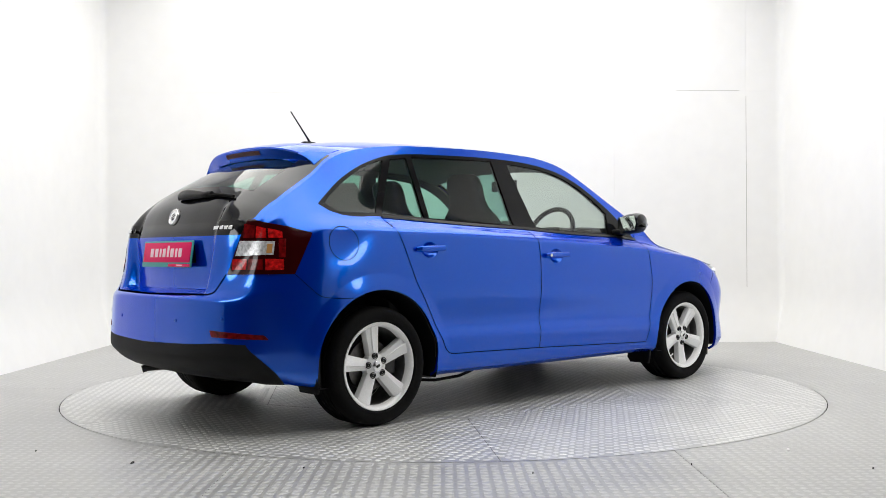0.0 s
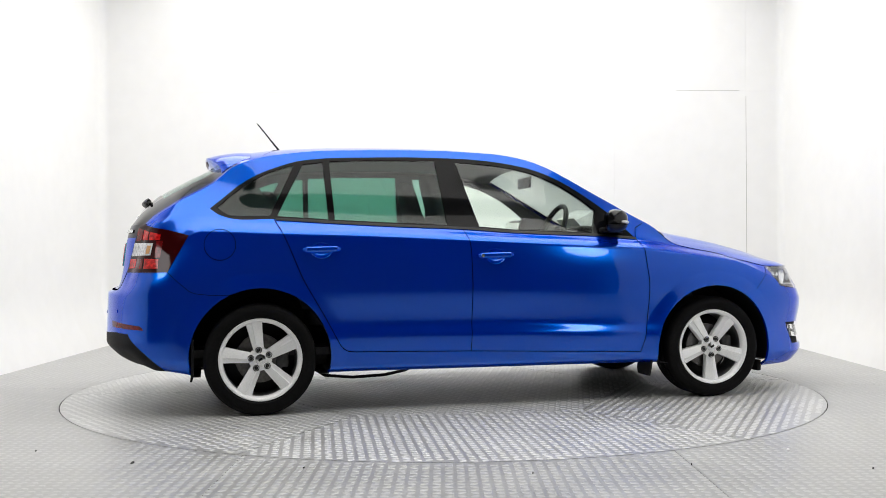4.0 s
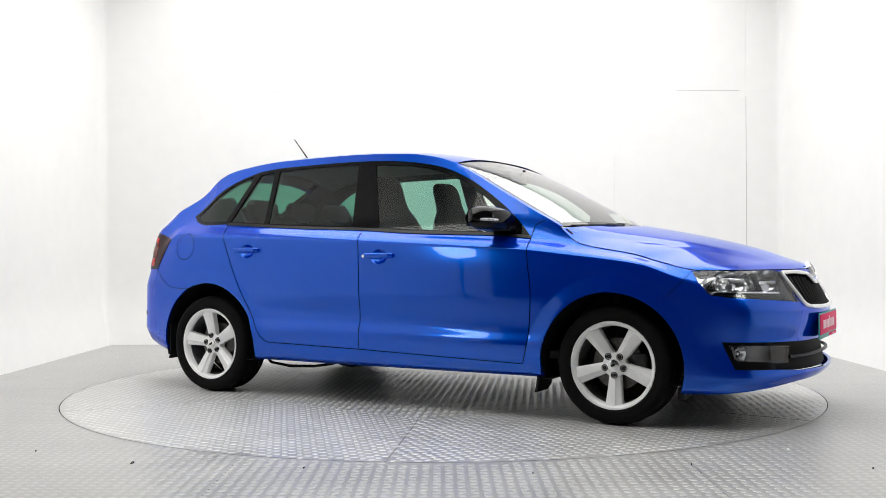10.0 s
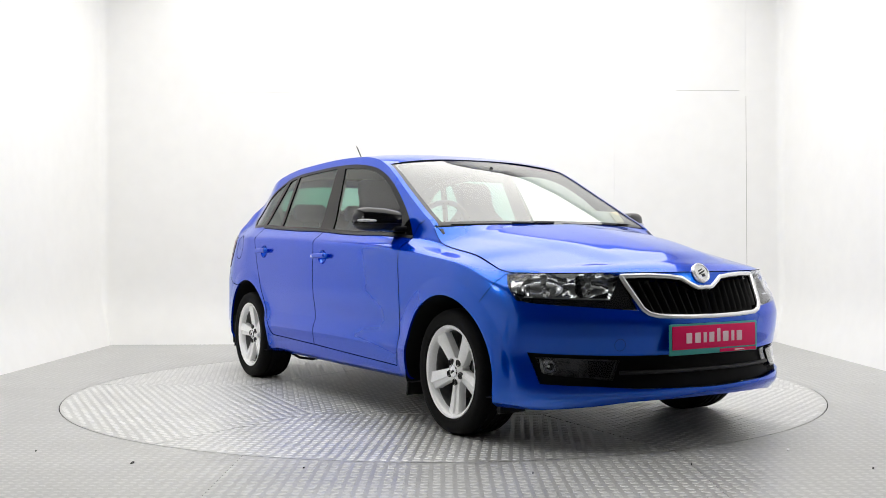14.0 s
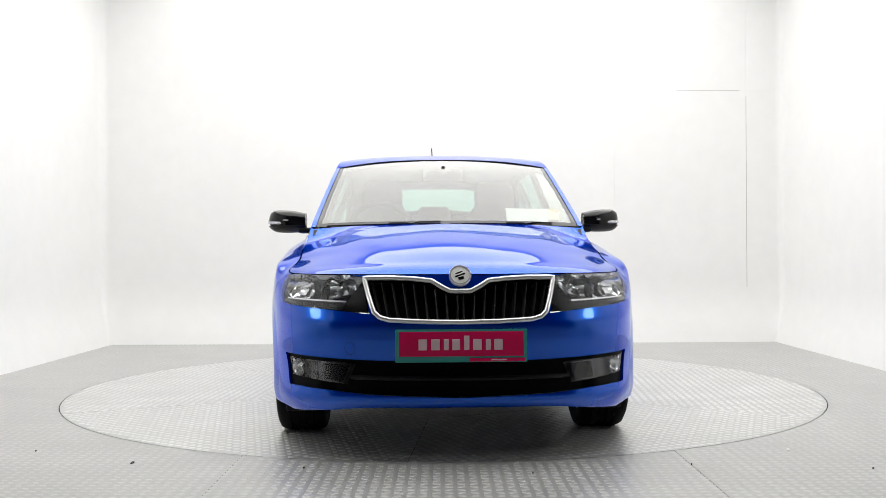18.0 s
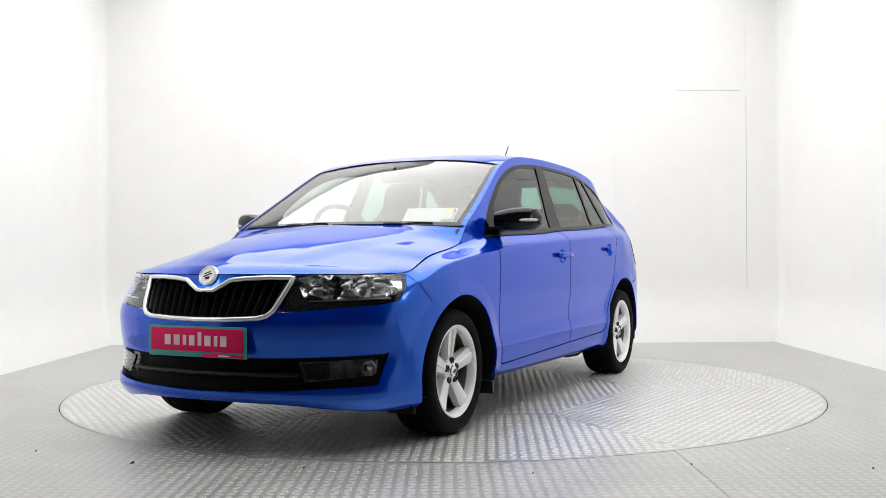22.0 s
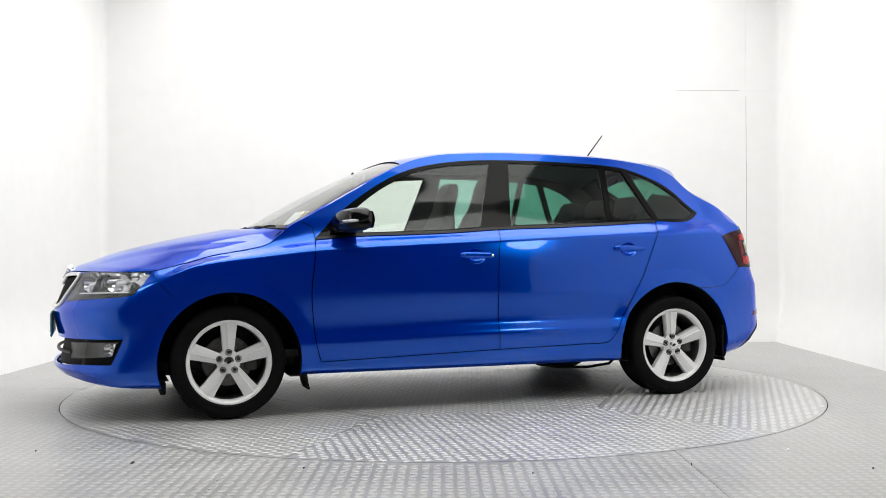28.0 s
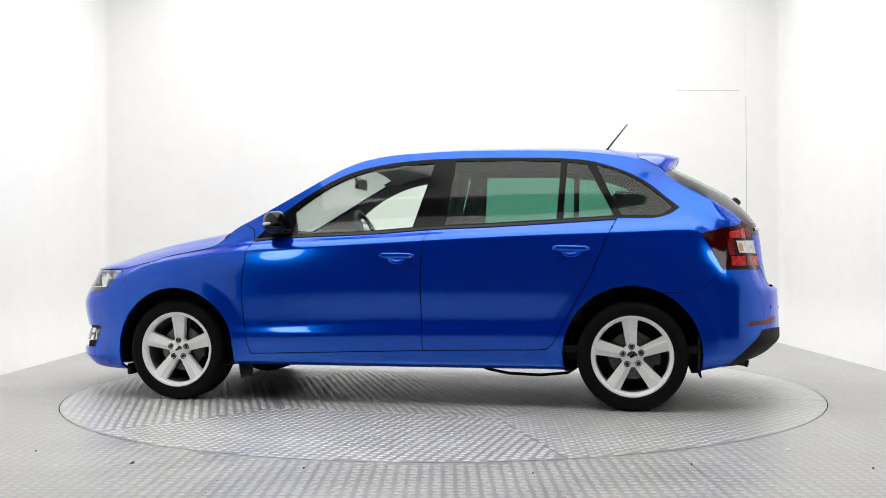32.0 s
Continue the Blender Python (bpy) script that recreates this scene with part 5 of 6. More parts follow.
# the rear badge lies on the tailgate's slope
p, n = on_lid("rear", 0.955, -0.006)
badge(Matrix.Translation(p + n * 0.004) @ pose(0, 0, 0, math.degrees(math.asin(n.z)), 0, 90), 0.043)

# ---- flanks ----
def lip(x):
    return float(np.interp(-x, -OUT[:, 0], OUT[:, 1]))


for sg in (-1, 1):
    for x0, z0 in HANDLES:
        h = empty("door_handle", pose(0, 0, 0), CAR)
        u0 = ux(x0)
        bm = bmesh.new()
        rows = []
        for k in range(21):
            t = k / 20
            u = u0 - 0.098 + 0.196 * t
            z = z0 + 0.003 - 0.004 * t
            end = min(1, math.sin(math.pi * min(max(t, 0.02), 0.98)) * 3.2)
            off = 0.006 + 0.022 * end
            hh = 0.0145 * (0.55 + 0.45 * end)
            c, nr = skin1(u, z, 0), Vector(skin_normal([u], [z])[0])
            ring_ = []
            for q in range(12):
                ang = 2 * math.pi * q / 12
                p = c + nr * (off + 0.008 * math.cos(ang)) + Vector((0, 0, hh * math.sin(ang)))
                ring_.append(bm.verts.new((p.x, p.y * sg, p.z)))
            rows.append(ring_)
        for p, q in zip(rows, rows[1:]):
            for i in range(12):
                bm.faces.new((p[i], p[(i + 1) % 12], q[(i + 1) % 12], q[i]))
        bm.faces.new(rows[0])
        bm.faces.new(rows[-1])
        bmesh.ops.recalc_face_normals(bm, faces=bm.faces[:])
        part("grip", bm, PAINT, h)
        # the dished recess behind the grip
        bm = bmesh.new()
        rings = []
        for f, d in ((1.03, 0.0012), (0.97, -0.001), (0.86, -0.010), (0.66, -0.020), (0.35, -0.026)):
            rr = []
            for q in range(36):
                ang = 2 * math.pi * q / 36
                p = skin1(u0 + 0.054 * f * math.cos(ang), z0 - 0.004 + 0.040 * f * math.sin(ang), d)
                rr.append(bm.verts.new((p.x, p.y * sg, p.z)))
            rings.append(rr)
        for A, B in zip(rings, rings[1:]):
            for i in range(36):
                bm.faces.new((A[i], A[(i + 1) % 36], B[(i + 1) % 36], B[i]))
        bm.faces.new(rings[-1])
        bmesh.ops.recalc_face_normals(bm, faces=bm.faces[:])
        part("recess", bm, PAINT, h)
        if x0 > -0.5:
            p = skin1(u0 + 0.080, z0, 0.034)
            bm = bmesh.new()
            lathe(bm, [(0.009, -0.004), (0.009, 0.002), (0.001, 0.003)], 16)
            part("lock", bm, CHROME, h, m=Matrix.Translation((p.x, p.y * sg, p.z)) @ pose(0, 0, 0, 0, 0, 0 if sg > 0 else 180))
    # door mirror
    mir = empty("door_mirror", pose(0, 0, 0), CAR)
    mir["label"] = "gloss black door mirror with a clear indicator"

    def shell(bm, zc, lo, hi, inset=0.0):
        rows = []
        for k in range(13):
            t = k / 12
            y = 0.758 + 0.215 * t
            env = (1 - abs(2 * t - 1) ** 4.5) ** 0.5 if t > 0.5 else 0.78 + 0.22 * math.sin(math.pi * t)
            hx, hz = 0.062 * max(env, 0.12), 0.062 * max(env, 0.12)
            cx = 0.690 - 0.055 * t - 0.02 * t * t
            row = []
            for q in range(20):
                a = 2 * math.pi * q / 20
                ca, sa = math.cos(a), math.sin(a)
                px = hx * math.copysign(abs(ca) ** 0.75, ca)
                px = px * (1.35 if ca > 0 else 0.8)
                pz = hz * math.copysign(abs(sa) ** 0.7, sa)
                z = 1.015 + 0.010 * t + pz
                row.append(bm.verts.new((cx + px, y * sg, min(max(z, lo), hi))))
            rows.append(row)
        for p, q in zip(rows, rows[1:]):
            for i in range(20):
                bm.faces.new((p[i], p[(i + 1) % 20], q[(i + 1) % 20], q[i]))
        bm.faces.new(rows[0])
        bm.faces.new(rows[-1])
        bmesh.ops.remove_doubles(bm, verts=bm.verts[:], dist=0.0005)
        bmesh.ops.recalc_face_normals(bm, faces=bm.faces[:])
    bm = bmesh.new()
    shell(bm, 0, 0.998, 2)
    part("mirror_cap", bm, GLOSS_BLACK, mir)
    bm = bmesh.new()
    shell(bm, 0, 0, 0.997)
    part("mirror_base", bm, SATIN_BLACK, mir)
    bm = bmesh.new()
    box(bm, (0.62, 0.70, 0.955), (0.75, 0.80, 0.985), 0.012)
    for v in bm.verts:
        v.co.y *= sg
    bmesh.ops.recalc_face_normals(bm, faces=bm.faces[:])
    part("mirror_arm", bm, SATIN_BLACK, mir)
    bm = bmesh.new()
    pts = []
    for k in range(9):
        t = 0.62 + 0.34 * k / 8
        pts.append((0.690 - 0.055 * t - 0.02 * t * t + 0.0837 * (1 - (2 * t - 1) ** 4.5) ** 0.5 - 0.003, (0.758 + 0.215 * t) * sg, 1.010 + 0.010 * t - 0.006))
    tube(bm, pts, [0.003] + [0.0085] * 7 + [0.005], 8)
    bmesh.ops.recalc_face_normals(bm, faces=bm.faces[:])
    part("indicator", bm, CLEAR_LENS, mir, "clear side indicator")
    bm = bmesh.new()
    vs = [bm.verts.new((0.690 - 0.055 * t - 0.02 * t * t - 0.0505, (0.758 + 0.215 * t) * sg, z)) for t, z in ((0.05, 0.97), (0.86, 0.978), (0.93, 1.02), (0.84, 1.066), (0.08, 1.06))]
    bm.faces.new(vs)
    part("mirror_glass", bm, CHROME, mir)
    # belt trim along the foot of the windows
    seam("belt_trim", [[(ux(x), z - 0.001) for x, z in DLO_BOT[:-6]]], CAR, (sg,), 0.014, SATIN_BLACK, 0.004)

    # wheel-arch liners and mud flaps
    for (cx, cz, cr), nm in zip(ARCHES, ("front", "rear")):
        bm = bmesh.new()
        rows = []
        for k in range(29):
            a = radians(-35 + 250 * k / 28)
            rows.append([bm.verts.new((cx + r * math.cos(a), y * sg, max(cz + r * math.sin(a), 0.21))) for r, y in ((cr + 0.003, lip(cx + cr * math.cos(a)) - 0.006), (cr + 0.006, lip(cx + cr * math.cos(a)) - 0.04), (cr + 0.006, 0.48), (0.12, 0.47))])
        for p, q in zip(rows, rows[1:]):
            for i in range(3):
                bm.faces.new((p[i], p[i + 1], q[i + 1], q[i]))
        part("arch_liner", bm, PLASTIC, CAR)
    for x, ya, yb, zt, zb, lean in ((0.925, 0.64, 0.812, 0.36, 0.135, -0.03), (-1.652, 0.64, 0.812, 0.40, 0.185, 0.0)):
        bm = bmesh.new()
        v = []
        for z, dx in ((zt, 0.0), (zb + 0.03, lean), (zb, lean - 0.008)):
            for y in (ya + (0.03 if z == zb else 0), yb):
                for d in (0.0, 0.012):
                    v.append(bm.verts.new((x + dx + d, y * sg, z)))
        for k in (0, 4):
            a, b, c, d, e, f, g, h2 = v[k:k + 8]
            for q in ((a, c, g, e), (b, f, h2, d), (a, e, f, b), (c, d, h2, g)):
                bm.faces.new(q)
        bm.faces.new((v[8], v[10], v[11], v[9]))
        bm.faces.new((v[0], v[1], v[3], v[2]))
        bmesh.ops.recalc_face_normals(bm, faces=bm.faces[:])
        part("mud_flap", bm, PLASTIC, CAR)
    bm = bmesh.new()
    box(bm, (1.61, 0.62, 0.135), (1.64, 0.76, 0.20), 0.008)
    for v in bm.verts:
        v.co.y *= sg
    bmesh.ops.recalc_face_normals(bm, faces=bm.faces[:])
    part("wheel_deflector", bm, PLASTIC, CAR)

# ---- tail ----
for sg in (-1, 1):
    tl = empty("tail_lamp", pose(0, 0, 0), CAR)
    patch("lamp_body", "tail", DARK_RED, tl, (sg,), sink=-0.004, hem=0.014)
    quad_patch("reversing_lens", [(ur(0.630), 0.833), (ux(-1.865), 0.838), (ux(-1.855), 0.900), (ur(0.650), 0.903)], CLEAR_LENS, tl, sg, 0.006, label="clear reversing lens")
    quad_patch("indicator_lens", [(ux(-1.895), 0.846), (ux(-1.872), 0.846), (ux(-1.866), 0.888), (ux(-1.889), 0.888)], AMBER, tl, sg, 0.0075, label="amber indicator lens")
    u0, u1 = ur(0.612), ux(-1.815)
    for k in range(3):
        lo, hi = u0 + (u1 - u0) * (1 - (k + 0.94) / 3), u0 + (u1 - u0) * (1 - (k + 0.06) / 3)
        quad_patch("red_lens", [(lo, 0.768), (hi, 0.770), (hi, 0.818), (lo, 0.820)], RED_LENS if k != 1 else DEEP_RED, tl, sg, 0.0055)
        lo2, hi2 = (ur(0.662) + (u1 - ur(0.662)) * (1 - (k + q) / 3) for q in (0.94, 0.06))
        quad_patch("red_lens", [(lo2, 0.916), (hi2, 0.916), (hi2, 0.946 + 0.014 * k), (lo2, 0.960 + 0.010 * k)], DEEP_RED if k == 2 else RED_LENS, tl, sg, 0.0055)
    quad_patch("red_lens", [(ux(-1.842), 0.826), (ux(-1.812), 0.826), (ux(-1.804), 0.912), (ux(-1.838), 0.912)], DEEP_RED, tl, sg, 0.0055)
    patch("rear_reflector", "reflector", DEEP_RED, CAR, (sg,), sink=-0.002, hem=0.006)
    if sg < 0:
        seam("tow_cover_gap", [[(uf(0.455) + 0.024 * math.cos(2 * math.pi * k / 30), 0.456 + 0.026 * math.sin(2 * math.pi * k / 30)) for k in range(31)]], CAR, (-1,), 0.0014)
    for y, z in ((0.60, 0.545), (0.30, 0.53)):
        p = skin1(ur(y), z, 0.001)
        n = Vector(skin_normal([ur(y)], [z])[0])
        bm = bmesh.new()
        lathe(bm, [(0.0095, -0.003), (0.0095, 0.0005), (0.008, 0.0015), (0.001, 0.0018)], 18)
        part("parking_sensor", bm, PAINT, CAR, m=Matrix.Translation((p.x, p.y * sg, p.z)) @ Vector((n.x, n.y * sg, n.z)).to_track_quat("Y", "Z").to_matrix().to_4x4())
seam("panel_gap", [[(ur(0.0), 0.650), (ur(0.50), 0.655), (ur(0.53), 0.665), (ur(0.582), 0.748)]], CAR, (-1,), 0.007)
seam("panel_gap", [[(ur(0.0), 0.650), (ur(0.50), 0.655), (ur(0.53), 0.665), (ur(0.582), 0.748)]], CAR, (1,), 0.007)


def spoiler():
    sp = empty("spoiler", pose(0, 0, 0), CAR)
    bm = bmesh.new()
    rows = []
    for k in range(41):
        y = -0.555 + 1.11 * k / 40
        s = abs(y) / 0.555
        a = on_lid("roof", 0.965, y)[0] + Vector((0, 0, 0.002))
        tip = Vector((-1.578 + 0.085 * s ** 3, y, 1.402 - 0.050 * s ** 2.2))
        tip = tip.lerp(on_lid("rear", 0.16, y)[0] + Vector((0, 0, 0.004)), s ** 5)
        b = a.lerp(tip, 0.5) + Vector((0, 0, 0.010))
        low = tip + Vector((0.026, 0, -0.064 + 0.010 * s)) * (1 - 0.9 * s ** 6)
        e = on_lid("rear", 0.218, y * 0.98)[0] - Vector((0, 0, 0.004))
        edge = tip + Vector((-0.003, 0, -0.008))
        rows.append([bm.verts.new(p) for p in (a, a.lerp(b, 0.5) + Vector((0, 0, 0.003)), b, b.lerp(tip, 0.6) + Vector((0, 0, 0.003)), tip, edge, low, e)])
    for p, q in zip(rows, rows[1:]):
        for i in range(7):
            bm.faces.new((p[i], p[i + 1], q[i + 1], q[i]))
    bm.faces.new(rows[0])
    bm.faces.new(rows[-1])
    bmesh.ops.recalc_face_normals(bm, faces=bm.faces[:])
    part("spoiler_wing", bm, PAINT, sp)
    bm = bmesh.new()
    pts = []
    for k in range(15):
        y = -0.17 + 0.34 * k / 14
        s = abs(y) / 0.555
        tip = Vector((-1.578 + 0.085 * s ** 3, y, 1.402 - 0.050 * s ** 2.2))
        pts.append((tip + Vector((0.004, 0, -0.019)), tip + Vector((0.0155, 0, -0.041))))
    top = [bm.verts.new(p[0] + Vector((-0.004, 0, 0))) for p in pts]
    bot = [bm.verts.new(p[1] + Vector((-0.004, 0, 0))) for p in pts]
    for i in range(14):
        bm.faces.new((top[i], top[i + 1], bot[i + 1], bot[i]))
    part("brake_light", bm, MATT_RED, sp, "dark red high brake light")


spoiler()


def rear_wiper():
    w = empty("rear_wiper", pose(0, 0, 0), CAR)
    stem, blade = [], []
    for k in range(15):
        f = k / 14
        y = 0.035 - 0.285 * f
        q, m = on_lid("rear", 0.80 - 0.02 * f, y)
        up = Vector((0, 1, 0)).cross(m).normalized()
        up = up if up.z > 0 else -up
        half = float(np.interp(f, [0, 0.06, 0.25, 0.6, 1], [0.010, 0.024, 0.030, 0.021, 0.011]))
        high = float(np.interp(f, [0, 0.06, 0.3, 1], [0.014, 0.034, 0.036, 0.022]))
        stem.append([q + up * (half * math.copysign(abs(math.cos(a)) ** 0.6, math.cos(a)) + 0.004) + m * (0.003 + high * (0.5 + 0.5 * math.copysign(abs(math.sin(a)) ** 0.6, math.sin(a))))
                     for a in [2 * math.pi * i / 14 for i in range(14)]])
    for k in range(12):
        y = -0.02 - 0.41 * k / 11
        q, m = on_lid("rear", 0.80 - 0.033 * (k / 11), y)
        blade.append(q + m * 0.010)
    bm = bmesh.new()
    rows = [[bm.verts.new(p) for p in r] for r in stem]
    for p, q in zip(rows, rows[1:]):
        for i in range(14):
            bm.faces.new((p[i], p[(i + 1) % 14], q[(i + 1) % 14], q[i]))
    bm.faces.new(rows[0])
    bm.faces.new(rows[-1])
    bmesh.ops.recalc_face_normals(bm, faces=bm.faces[:])
    part("wiper_arm", bm, SATIN_BLACK, w)
    bm = bmesh.new()
    tube(bm, blade, 0.008, 8)
    part("wiper_blade", bm, RUBBER, w)


rear_wiper()
ANT = empty("aerial", pose(0, 0, 0), CAR)
bm = bmesh.new()
box(bm, (-1.19, -0.022, 1.448), (-1.11, 0.022, 1.472), 0.01, 3)
part("aerial_base", bm, SATIN_BLACK, ANT)
bm = bmesh.new()
tube(bm, [(-1.145, -0.01, 1.465), (-1.162, -0.0105, 1.487), (-1.215, -0.0125, 1.553), (-1.276, -0.015, 1.628)], [0.008, 0.0055, 0.0042, 0.0035], 8)
part("aerial_rod", bm, SATIN_BLACK, ANT)

# front wipers low behind the bonnet's edge
for ya, yb in ((-0.62, -0.04), (0.0, 0.54)):
    w = empty("front_wiper", pose(0, 0, 0), CAR)
    ys = np.linspace(ya, yb, 12)
    pts = [on_lid("screen", 0.012 + 0.012 * k / 11, y) for k, y in enumerate(ys)]
    bm = bmesh.new()
    tube(bm, [p + n * 0.001 for p, n in pts], 0.0035, 6)
    part("wiper_blade", bm, RUBBER, w)
    bm = bmesh.new()
    tube(bm, [p + n * 0.004 for p, n in pts[6:9]], [0.007, 0.008, 0.006], 6)
    part("wiper_arm", bm, SATIN_BLACK, w)
lid_mesh("scuttle", "screen", SATIN_BLACK, CAR, sink=0.012, keep=lambda i, j: i < 3 and j < 52)

# lines of the bonnet's gap and the screen edge
for sg in (-1, 1):
    run = np.linspace(ux(1.735), ux(1.0), 60)
    seam("panel_gap", [[(u, float(ztop(np.array([u]))[0]) - 0.0025) for u in run]], CAR, (sg,), 0.003)
    run = np.linspace(0.0, ux(1.735), 60)
    seam("panel_gap", [[(u, float(ztop(np.array([u]))[0]) - 0.002) for u in run]], CAR, (sg,), 0.003)
    seam("panel_gap", [[(ux(0.905), 1.012), (ux(0.855), 0.985), (ux(0.845), 0.93)]], CAR, (sg,))

# ---- underside ----
bm = bmesh.new()
box(bm, (-1.85, -0.62, 0.235), (1.95, 0.62, 0.30), 0.01)
part("floor_pan", bm, DARK_METAL, CAR)
boxed("engine_tray", (1.05, -0.45, 0.195), (1.92, 0.45, 0.245), PLASTIC, CAR, 0.02)
boxed("silencer", (-1.82, -0.05, 0.205), (-1.55, 0.50, 0.30), DARK_METAL, CAR, 0.05)
boxed("fuel_tank", (-0.95, -0.52, 0.215), (-0.45, 0.52, 0.30), PLASTIC, CAR, 0.03)
bm = bmesh.new()
tube(bm, [(1.2, 0.05, 0.22), (0.6, 0.06, 0.20), (-0.3, 0.05, 0.205), (-1.0, 0.1, 0.235), (-1.6, 0.2, 0.24)], 0.028, 10)
part("exhaust_pipe", bm, DARK_METAL, CAR)
bm = bmesh.new()
tube(bm, [(-1.78, 0.40, 0.235), (-1.90, 0.44, 0.230), (-1.93, 0.45, 0.222)], 0.02, 12)
part("tailpipe", bm, DARK_METAL, CAR)
for x in (1.301, -1.301):
    bm = bmesh.new()
    tube(bm, [(x, -0.62, 0.24), (x, 0.62, 0.24)], 0.035, 10)
    part("axle_beam", bm, DARK_METAL, CAR)
for sg in (-1, 1):
    bm = bmesh.new()
    tube(bm, [(-1.02, 0.64 * sg, 0.225), (-0.95, 0.66 * sg, 0.180), (-0.80, 0.67 * sg, 0.166), (-0.62, 0.66 * sg, 0.172), (-0.5, 0.64 * sg, 0.192), (-0.42, 0.62 * sg, 0.225)], 0.0085, 8)
    part("brake_cable", bm, RUBBER, CAR)
    bm = bmesh.new()
    tube(bm, [(-0.90, 0.5 * sg, 0.26), (-1.301, 0.62 * sg, 0.25)], 0.03, 8)
    part("trailing_arm", bm, DARK_METAL, CAR)
    bm = bmesh.new()
    tube(bm, [(1.301, 0.62 * sg, 0.26), (1.25, 0.56 * sg, 0.62)], 0.035, 10)
    part("front_strut", bm, DARK_METAL, CAR)

# ---- cabin ----
for sg in (-1, 1):
    patch("door_lining", ("front_door", "rear_door", "dish_front", "dish_rear", "flap"), TRIM, CAR, (sg,), sink=0.055)
    patch("pillar_lining", ("quarter", "surround"), TRIM, CAR, (sg,), sink=0.022)
lid_mesh("headlining", "roof", LINING, CAR, sink=0.03)
lid_mesh("pillar_lining", "screen", LINING, CAR, sink=0.02, keep=lambda i, j: j >= 53 or i >= 46)
lid_mesh("tailgate_lining", "rear", TRIM, CAR, sink=0.02, keep=lambda i, j: not (j < 42 and 2 < i < 38))
bm = bmesh.new()
box(bm, (-1.75, -0.72, 0.30), (1.0, 0.72, 0.34))
part("cabin_floor", bm, TRIM, CAR)
boxed("parcel_shelf", (-1.80, -0.60, 0.965), (-1.28, 0.60, 0.985), TRIM, CAR, 0.006)


def dashboard():
    d = empty("dashboard", pose(0, 0, 0), CAR)
    bm = bmesh.new()
    sec = [(1.02, 0.55), (1.05, 0.94), (1.02, 0.965), (0.85, 0.968), (0.66, 0.955), (0.60, 0.90), (0.62, 0.72), (0.70, 0.55)]
    rows = [[bm.verts.new((x + (0.03 * (1 - (y / 0.7) ** 2) if x < 0.9 else 0.0), y, z)) for x, z in sec] for y in np.linspace(-0.69, 0.69, 15)]
    for p, q in zip(rows, rows[1:]):
        for i in range(len(sec)):
            bm.faces.new((p[i], p[(i + 1) % len(sec)], q[(i + 1) % len(sec)], q[i]))
    bm.faces.new(rows[0])
    bm.faces.new(rows[-1])
    bmesh.ops.recalc_face_normals(bm, faces=bm.faces[:])
    part("dash_top", bm, TRIM, d)
    bm = bmesh.new()
    box(bm, (0.58, -0.52, 0.93), (0.80, -0.20, 1.005), 0.03, 3)
    part("instrument_hood", bm, SATIN_BLACK, d)
    bm = bmesh.new()
    box(bm, (-0.35, -0.10, 0.34), (0.66, 0.10, 0.62), 0.04)
    part("centre_console", bm, SATIN_BLACK, d)


dashboard()
for sg in (-1, 1):
    bm = bmesh.new()
    prism(bm, [(-1.66, 0.90), (-1.10, 0.90), (-1.22, 1.10), (-1.30, 1.20), (-1.42, 1.19), (-1.60, 1.08)], 0.03, Matrix.Translation((0, 0.60 * sg, 0)) @ pose(0, 0, 0, 90, 0, 0))
    part("boot_trim", bm, TRIM, CAR)
SW = empty("steering_wheel", pose(0.46, -0.36, 0.955, 0, -66, 0), CAR)
bm = bmesh.new()
tube(bm, [(0.185 * math.cos(a), 0.185 * math.sin(a), 0) for a in np.linspace(0, 2 * math.pi, 40, endpoint=False)], 0.0155, 10, closed=True)
part("wheel_rim", bm, SATIN_BLACK, SW)
bm = bmesh.new()
box(bm, (-0.06, -0.07, -0.04), (0.06, 0.07, 0.012), 0.02, 3)
part("wheel_boss", bm, SATIN_BLACK, SW)
for a in (0.0, math.pi, -math.pi / 2):
    bm = bmesh.new()
    tube(bm, [(0.05 * math.sin(a), 0.05 * math.cos(a), 0), (0.18 * math.sin(a), 0.18 * math.cos(a), 0)], 0.014, 8)
    part("wheel_spoke", bm, SATIN_BLACK, SW)


def cushion(bm, rows_, seg=14, power=0.45):
    """A padded block lofted through (centre, half x, half y) rows."""
    rings = []
    for (cx, cy, cz), hx, hy in rows_:
        rr = []
        for k in range(seg):
            a = 2 * math.pi * k / seg
            c, s = math.cos(a), math.sin(a)
            rr.append(bm.verts.new((cx + hx * math.copysign(abs(c) ** power, c), cy + hy * math.copysign(abs(s) ** power, s), cz)))
        rings.append(rr)
    for p, q in zip(rings, rings[1:]):
        for i in range(seg):
            bm.faces.new((p[i], p[(i + 1) % seg], q[(i + 1) % seg], q[i]))
    bm.faces.new(rings[0][::-1])
    bm.faces.new(rings[-1])
    bmesh.ops.recalc_face_normals(bm, faces=bm.faces[:])


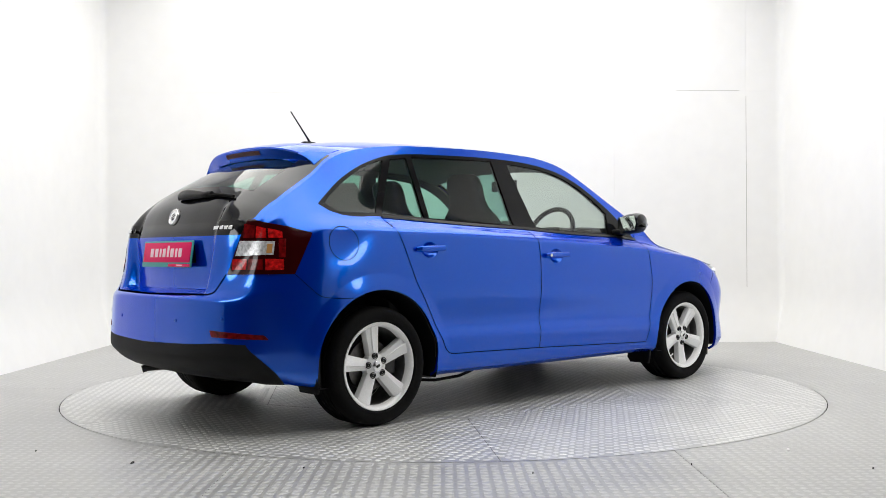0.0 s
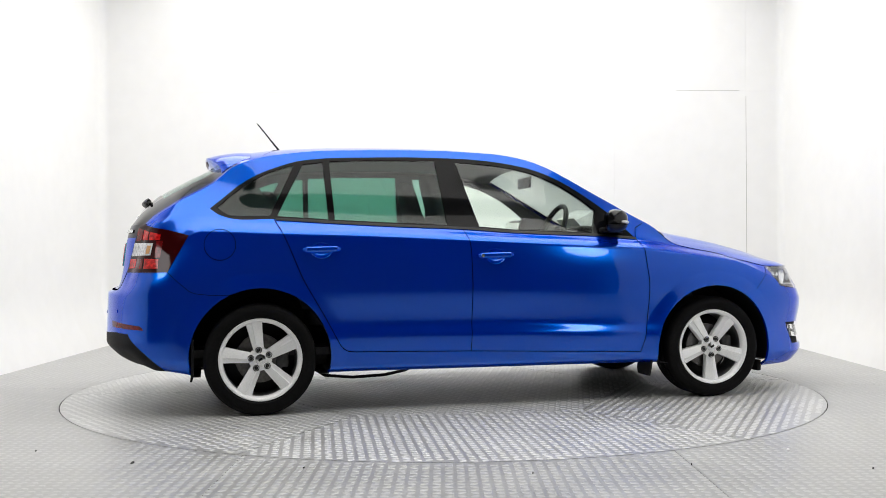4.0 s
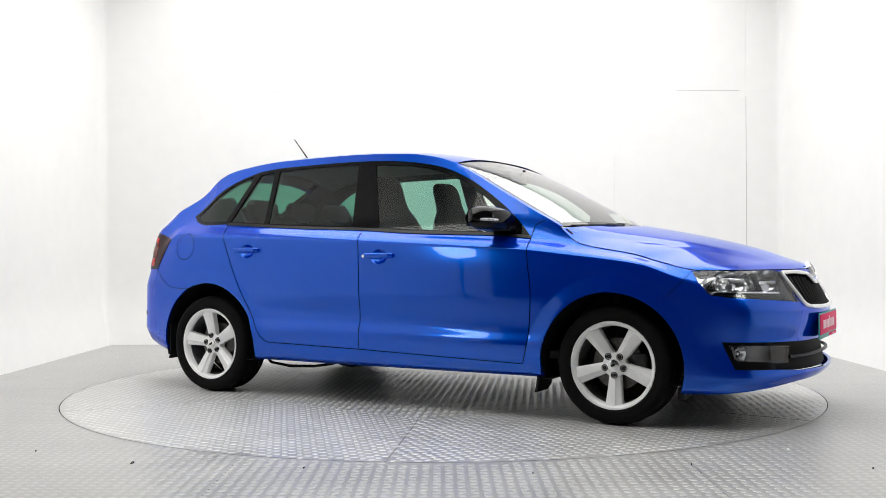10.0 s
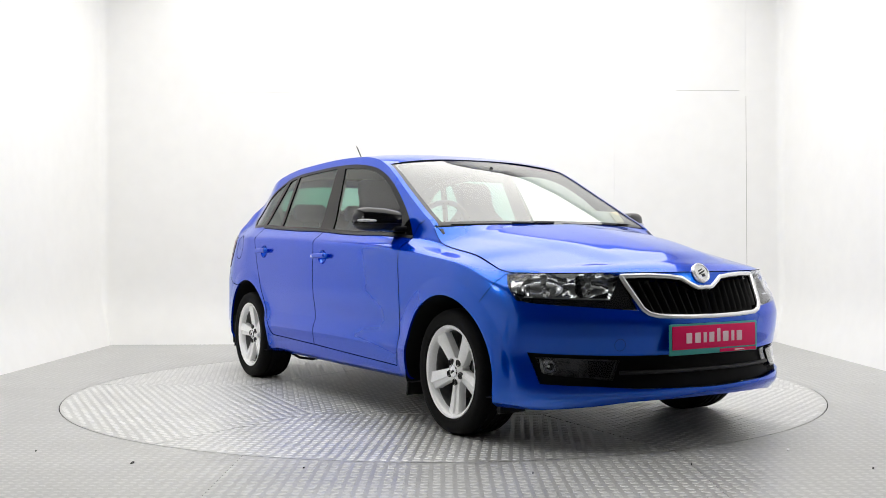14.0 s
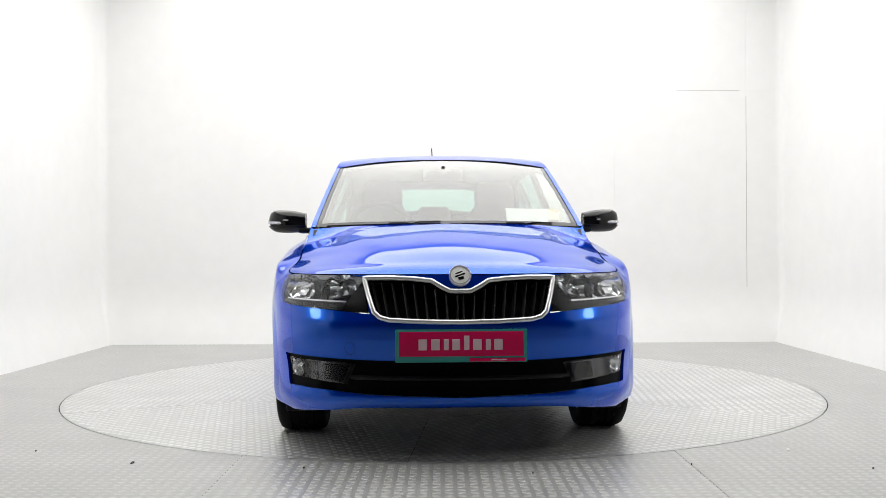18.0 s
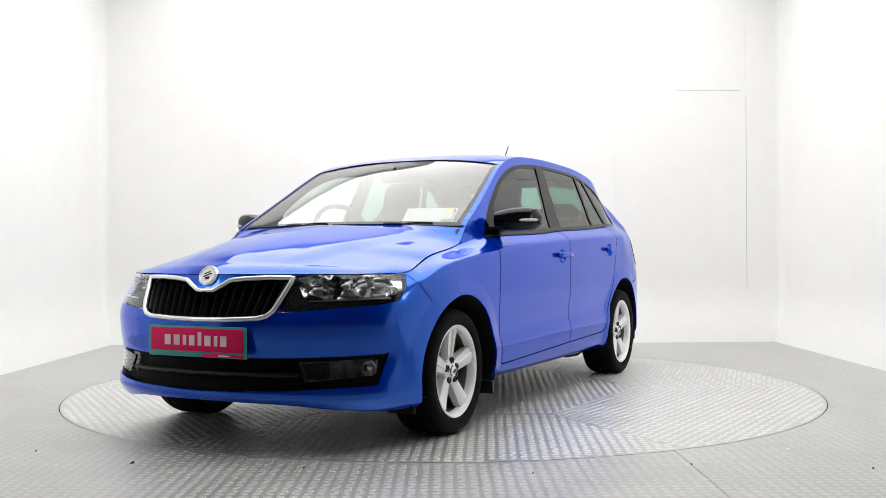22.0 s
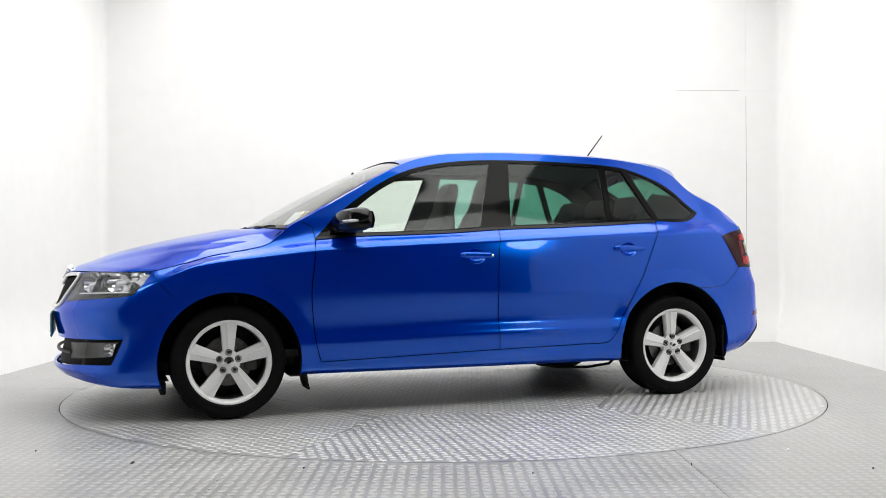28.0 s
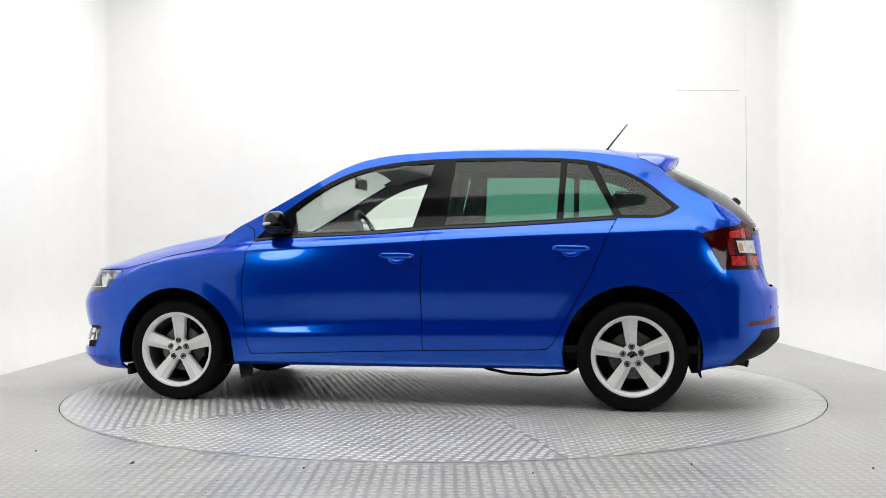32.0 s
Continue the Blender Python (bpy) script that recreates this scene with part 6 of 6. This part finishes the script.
def seat(y, x, wide, name, top, head, base_z=0.42):
    s = empty(name, pose(0, 0, 0), CAR)
    bm = bmesh.new()
    cushion(bm, [((x + 0.26, y, base_z), 0.24, wide * 0.9), ((x + 0.26, y, base_z + 0.03), 0.27, wide), ((x + 0.25, y, base_z + 0.13), 0.27, wide), ((x + 0.24, y, base_z + 0.17), 0.23, wide * 0.85)])
    part("seat_cushion", bm, CLOTH, s)
    bm = bmesh.new()
    n = 7
    rows_ = []
    for k in range(n):
        t = k / (n - 1)
        z = base_z + 0.12 + (top - base_z - 0.12) * t
        rows_.append(((x + 0.02 - 0.17 * t, y, z), 0.075 - 0.02 * t - (0.02 if k == n - 1 else 0), wide * (1.0 - 0.18 * t) * (0.8 if k == n - 1 else 1)))
    cushion(bm, rows_)
    part("backrest", bm, CLOTH, s)
    for hy in head:
        bm = bmesh.new()
        cushion(bm, [((x - 0.175, y + hy, top + 0.035), 0.035, 0.10), ((x - 0.18, y + hy, top + 0.05), 0.048, 0.125), ((x - 0.19, y + hy, top + 0.13), 0.048, 0.125), ((x - 0.195, y + hy, top + 0.16), 0.03, 0.095)])
        part("headrest", bm, CLOTH, s)
        for d in (-0.06, 0.06):
            bm = bmesh.new()
            tube(bm, [(x - 0.155, y + hy + d, top - 0.03), (x - 0.178, y + hy + d, top + 0.05)], 0.006, 6)
            part("headrest_post", bm, STEEL, s)


def sport_seat(y, x, name):
    """A front seat whose tall back runs up into its headrest."""
    s = empty(name, pose(0, 0, 0), CAR)
    bm = bmesh.new()
    cushion(bm, [((x + 0.26, y, 0.42), 0.24, 0.23), ((x + 0.26, y, 0.45), 0.27, 0.26), ((x + 0.25, y, 0.55), 0.27, 0.26), ((x + 0.24, y, 0.59), 0.23, 0.21)])
    part("seat_cushion", bm, CLOTH, s)
    bm = bmesh.new()
    rows_ = []
    for z, half, thick in ((0.54, 0.23, 0.075), (0.66, 0.265, 0.08), (0.85, 0.27, 0.075), (0.98, 0.25, 0.065), (1.06, 0.20, 0.055), (1.11, 0.145, 0.05), (1.16, 0.125, 0.052), (1.23, 0.128, 0.05), (1.28, 0.12, 0.042), (1.305, 0.09, 0.025)):
        t = (z - 0.54) / 0.7
        rows_.append(((x + 0.02 - 0.19 * t, y, z), thick, half))
    cushion(bm, rows_, 18, 0.55)
    part("backrest", bm, CLOTH, s, "tall seat back with a built-in headrest")
    for d in (-1, 1):
        bm = bmesh.new()
        cushion(bm, [((x + 0.055 - 0.19 * t, y + d * w, 0.54 + 0.7 * t), 0.055, 0.045) for t, w in ((0.05, 0.215), (0.2, 0.235), (0.45, 0.235), (0.62, 0.205))], 12, 0.7)
        part("bolster", bm, CLOTH, s)


for side in (-0.36, 0.36):
    sport_seat(side, -0.12, "front_seat")
seat(0.0, -1.05, 0.64, "rear_seat", 1.03, (-0.40, 0.0, 0.40))
bm = bmesh.new()
box(bm, (0.40, -0.115, 1.255), (0.425, 0.115, 1.325), 0.012, 3)
part("interior_mirror", bm, SATIN_BLACK, CAR)
bm = bmesh.new()
tube(bm, [(0.42, 0, 1.31), (0.46, 0, 1.335)], 0.01, 8)
part("mirror_stalk", bm, SATIN_BLACK, CAR)
# a paper sheet behind the windscreen
bm = bmesh.new()
vs = [bm.verts.new(p) for p in ((0.942, 0.315, 1.0), (0.92, 0.60, 1.0), (0.845, 0.60, 1.074), (0.867, 0.315, 1.077))]
f = bm.faces.new(vs)
g = bmesh.ops.extrude_face_region(bm, geom=[f])
bmesh.ops.translate(bm, vec=(0.002, 0, 0.003), verts=[v for v in g["geom"] if isinstance(v, bmesh.types.BMVert)])
bmesh.ops.recalc_face_normals(bm, faces=bm.faces[:])
sheet = part("paper_sheet", bm, PAPER, CAR, "white paper sheet on the dashboard")
bm = bmesh.new()
vs = [bm.verts.new(p) for p in ((0.928, 0.535, 1.010), (0.923, 0.595, 1.010), (0.862, 0.595, 1.070), (0.867, 0.535, 1.070))]
f = bm.faces.new(vs)
g = bmesh.ops.extrude_face_region(bm, geom=[f])
bmesh.ops.translate(bm, vec=(0.004, 0, 0.006), verts=[v for v in g["geom"] if isinstance(v, bmesh.types.BMVert)])
bmesh.ops.recalc_face_normals(bm, faces=bm.faces[:])
part("paper_label", bm, CREAM, sheet, "cream paper label")
# a dark sensor patch in the top corner of the windscreen
lid_mesh("screen_sticker", "screen", MATT_BLACK, CAR, sink=0.006, keep=lambda i, j: 42 <= i < 46 and 45 <= j < 50, sides=(-1,))


# ---- what turns ----
def heading(t):
    """The turntable's angle in degrees at t seconds."""
    s = (t - 16) / 16
    return math.degrees(-1.278395 - 2.016624 * s - 0.007544 * s ** 2 - 0.016767 * s ** 3 - 0.016185 * s ** 4)


def motions():
    rows_car, rows_disc = [], []
    for k in range(0, 33):
        turn = pose(0, 0, 0, 0, 0, heading(k))
        rows_disc.append((float(k), turn))
        rows_car.append((float(k), turn @ pose(0.12442, -0.01893, 0)))
    walk(TURNTABLE, rows_disc)
    walk(CAR, rows_car)


motions()
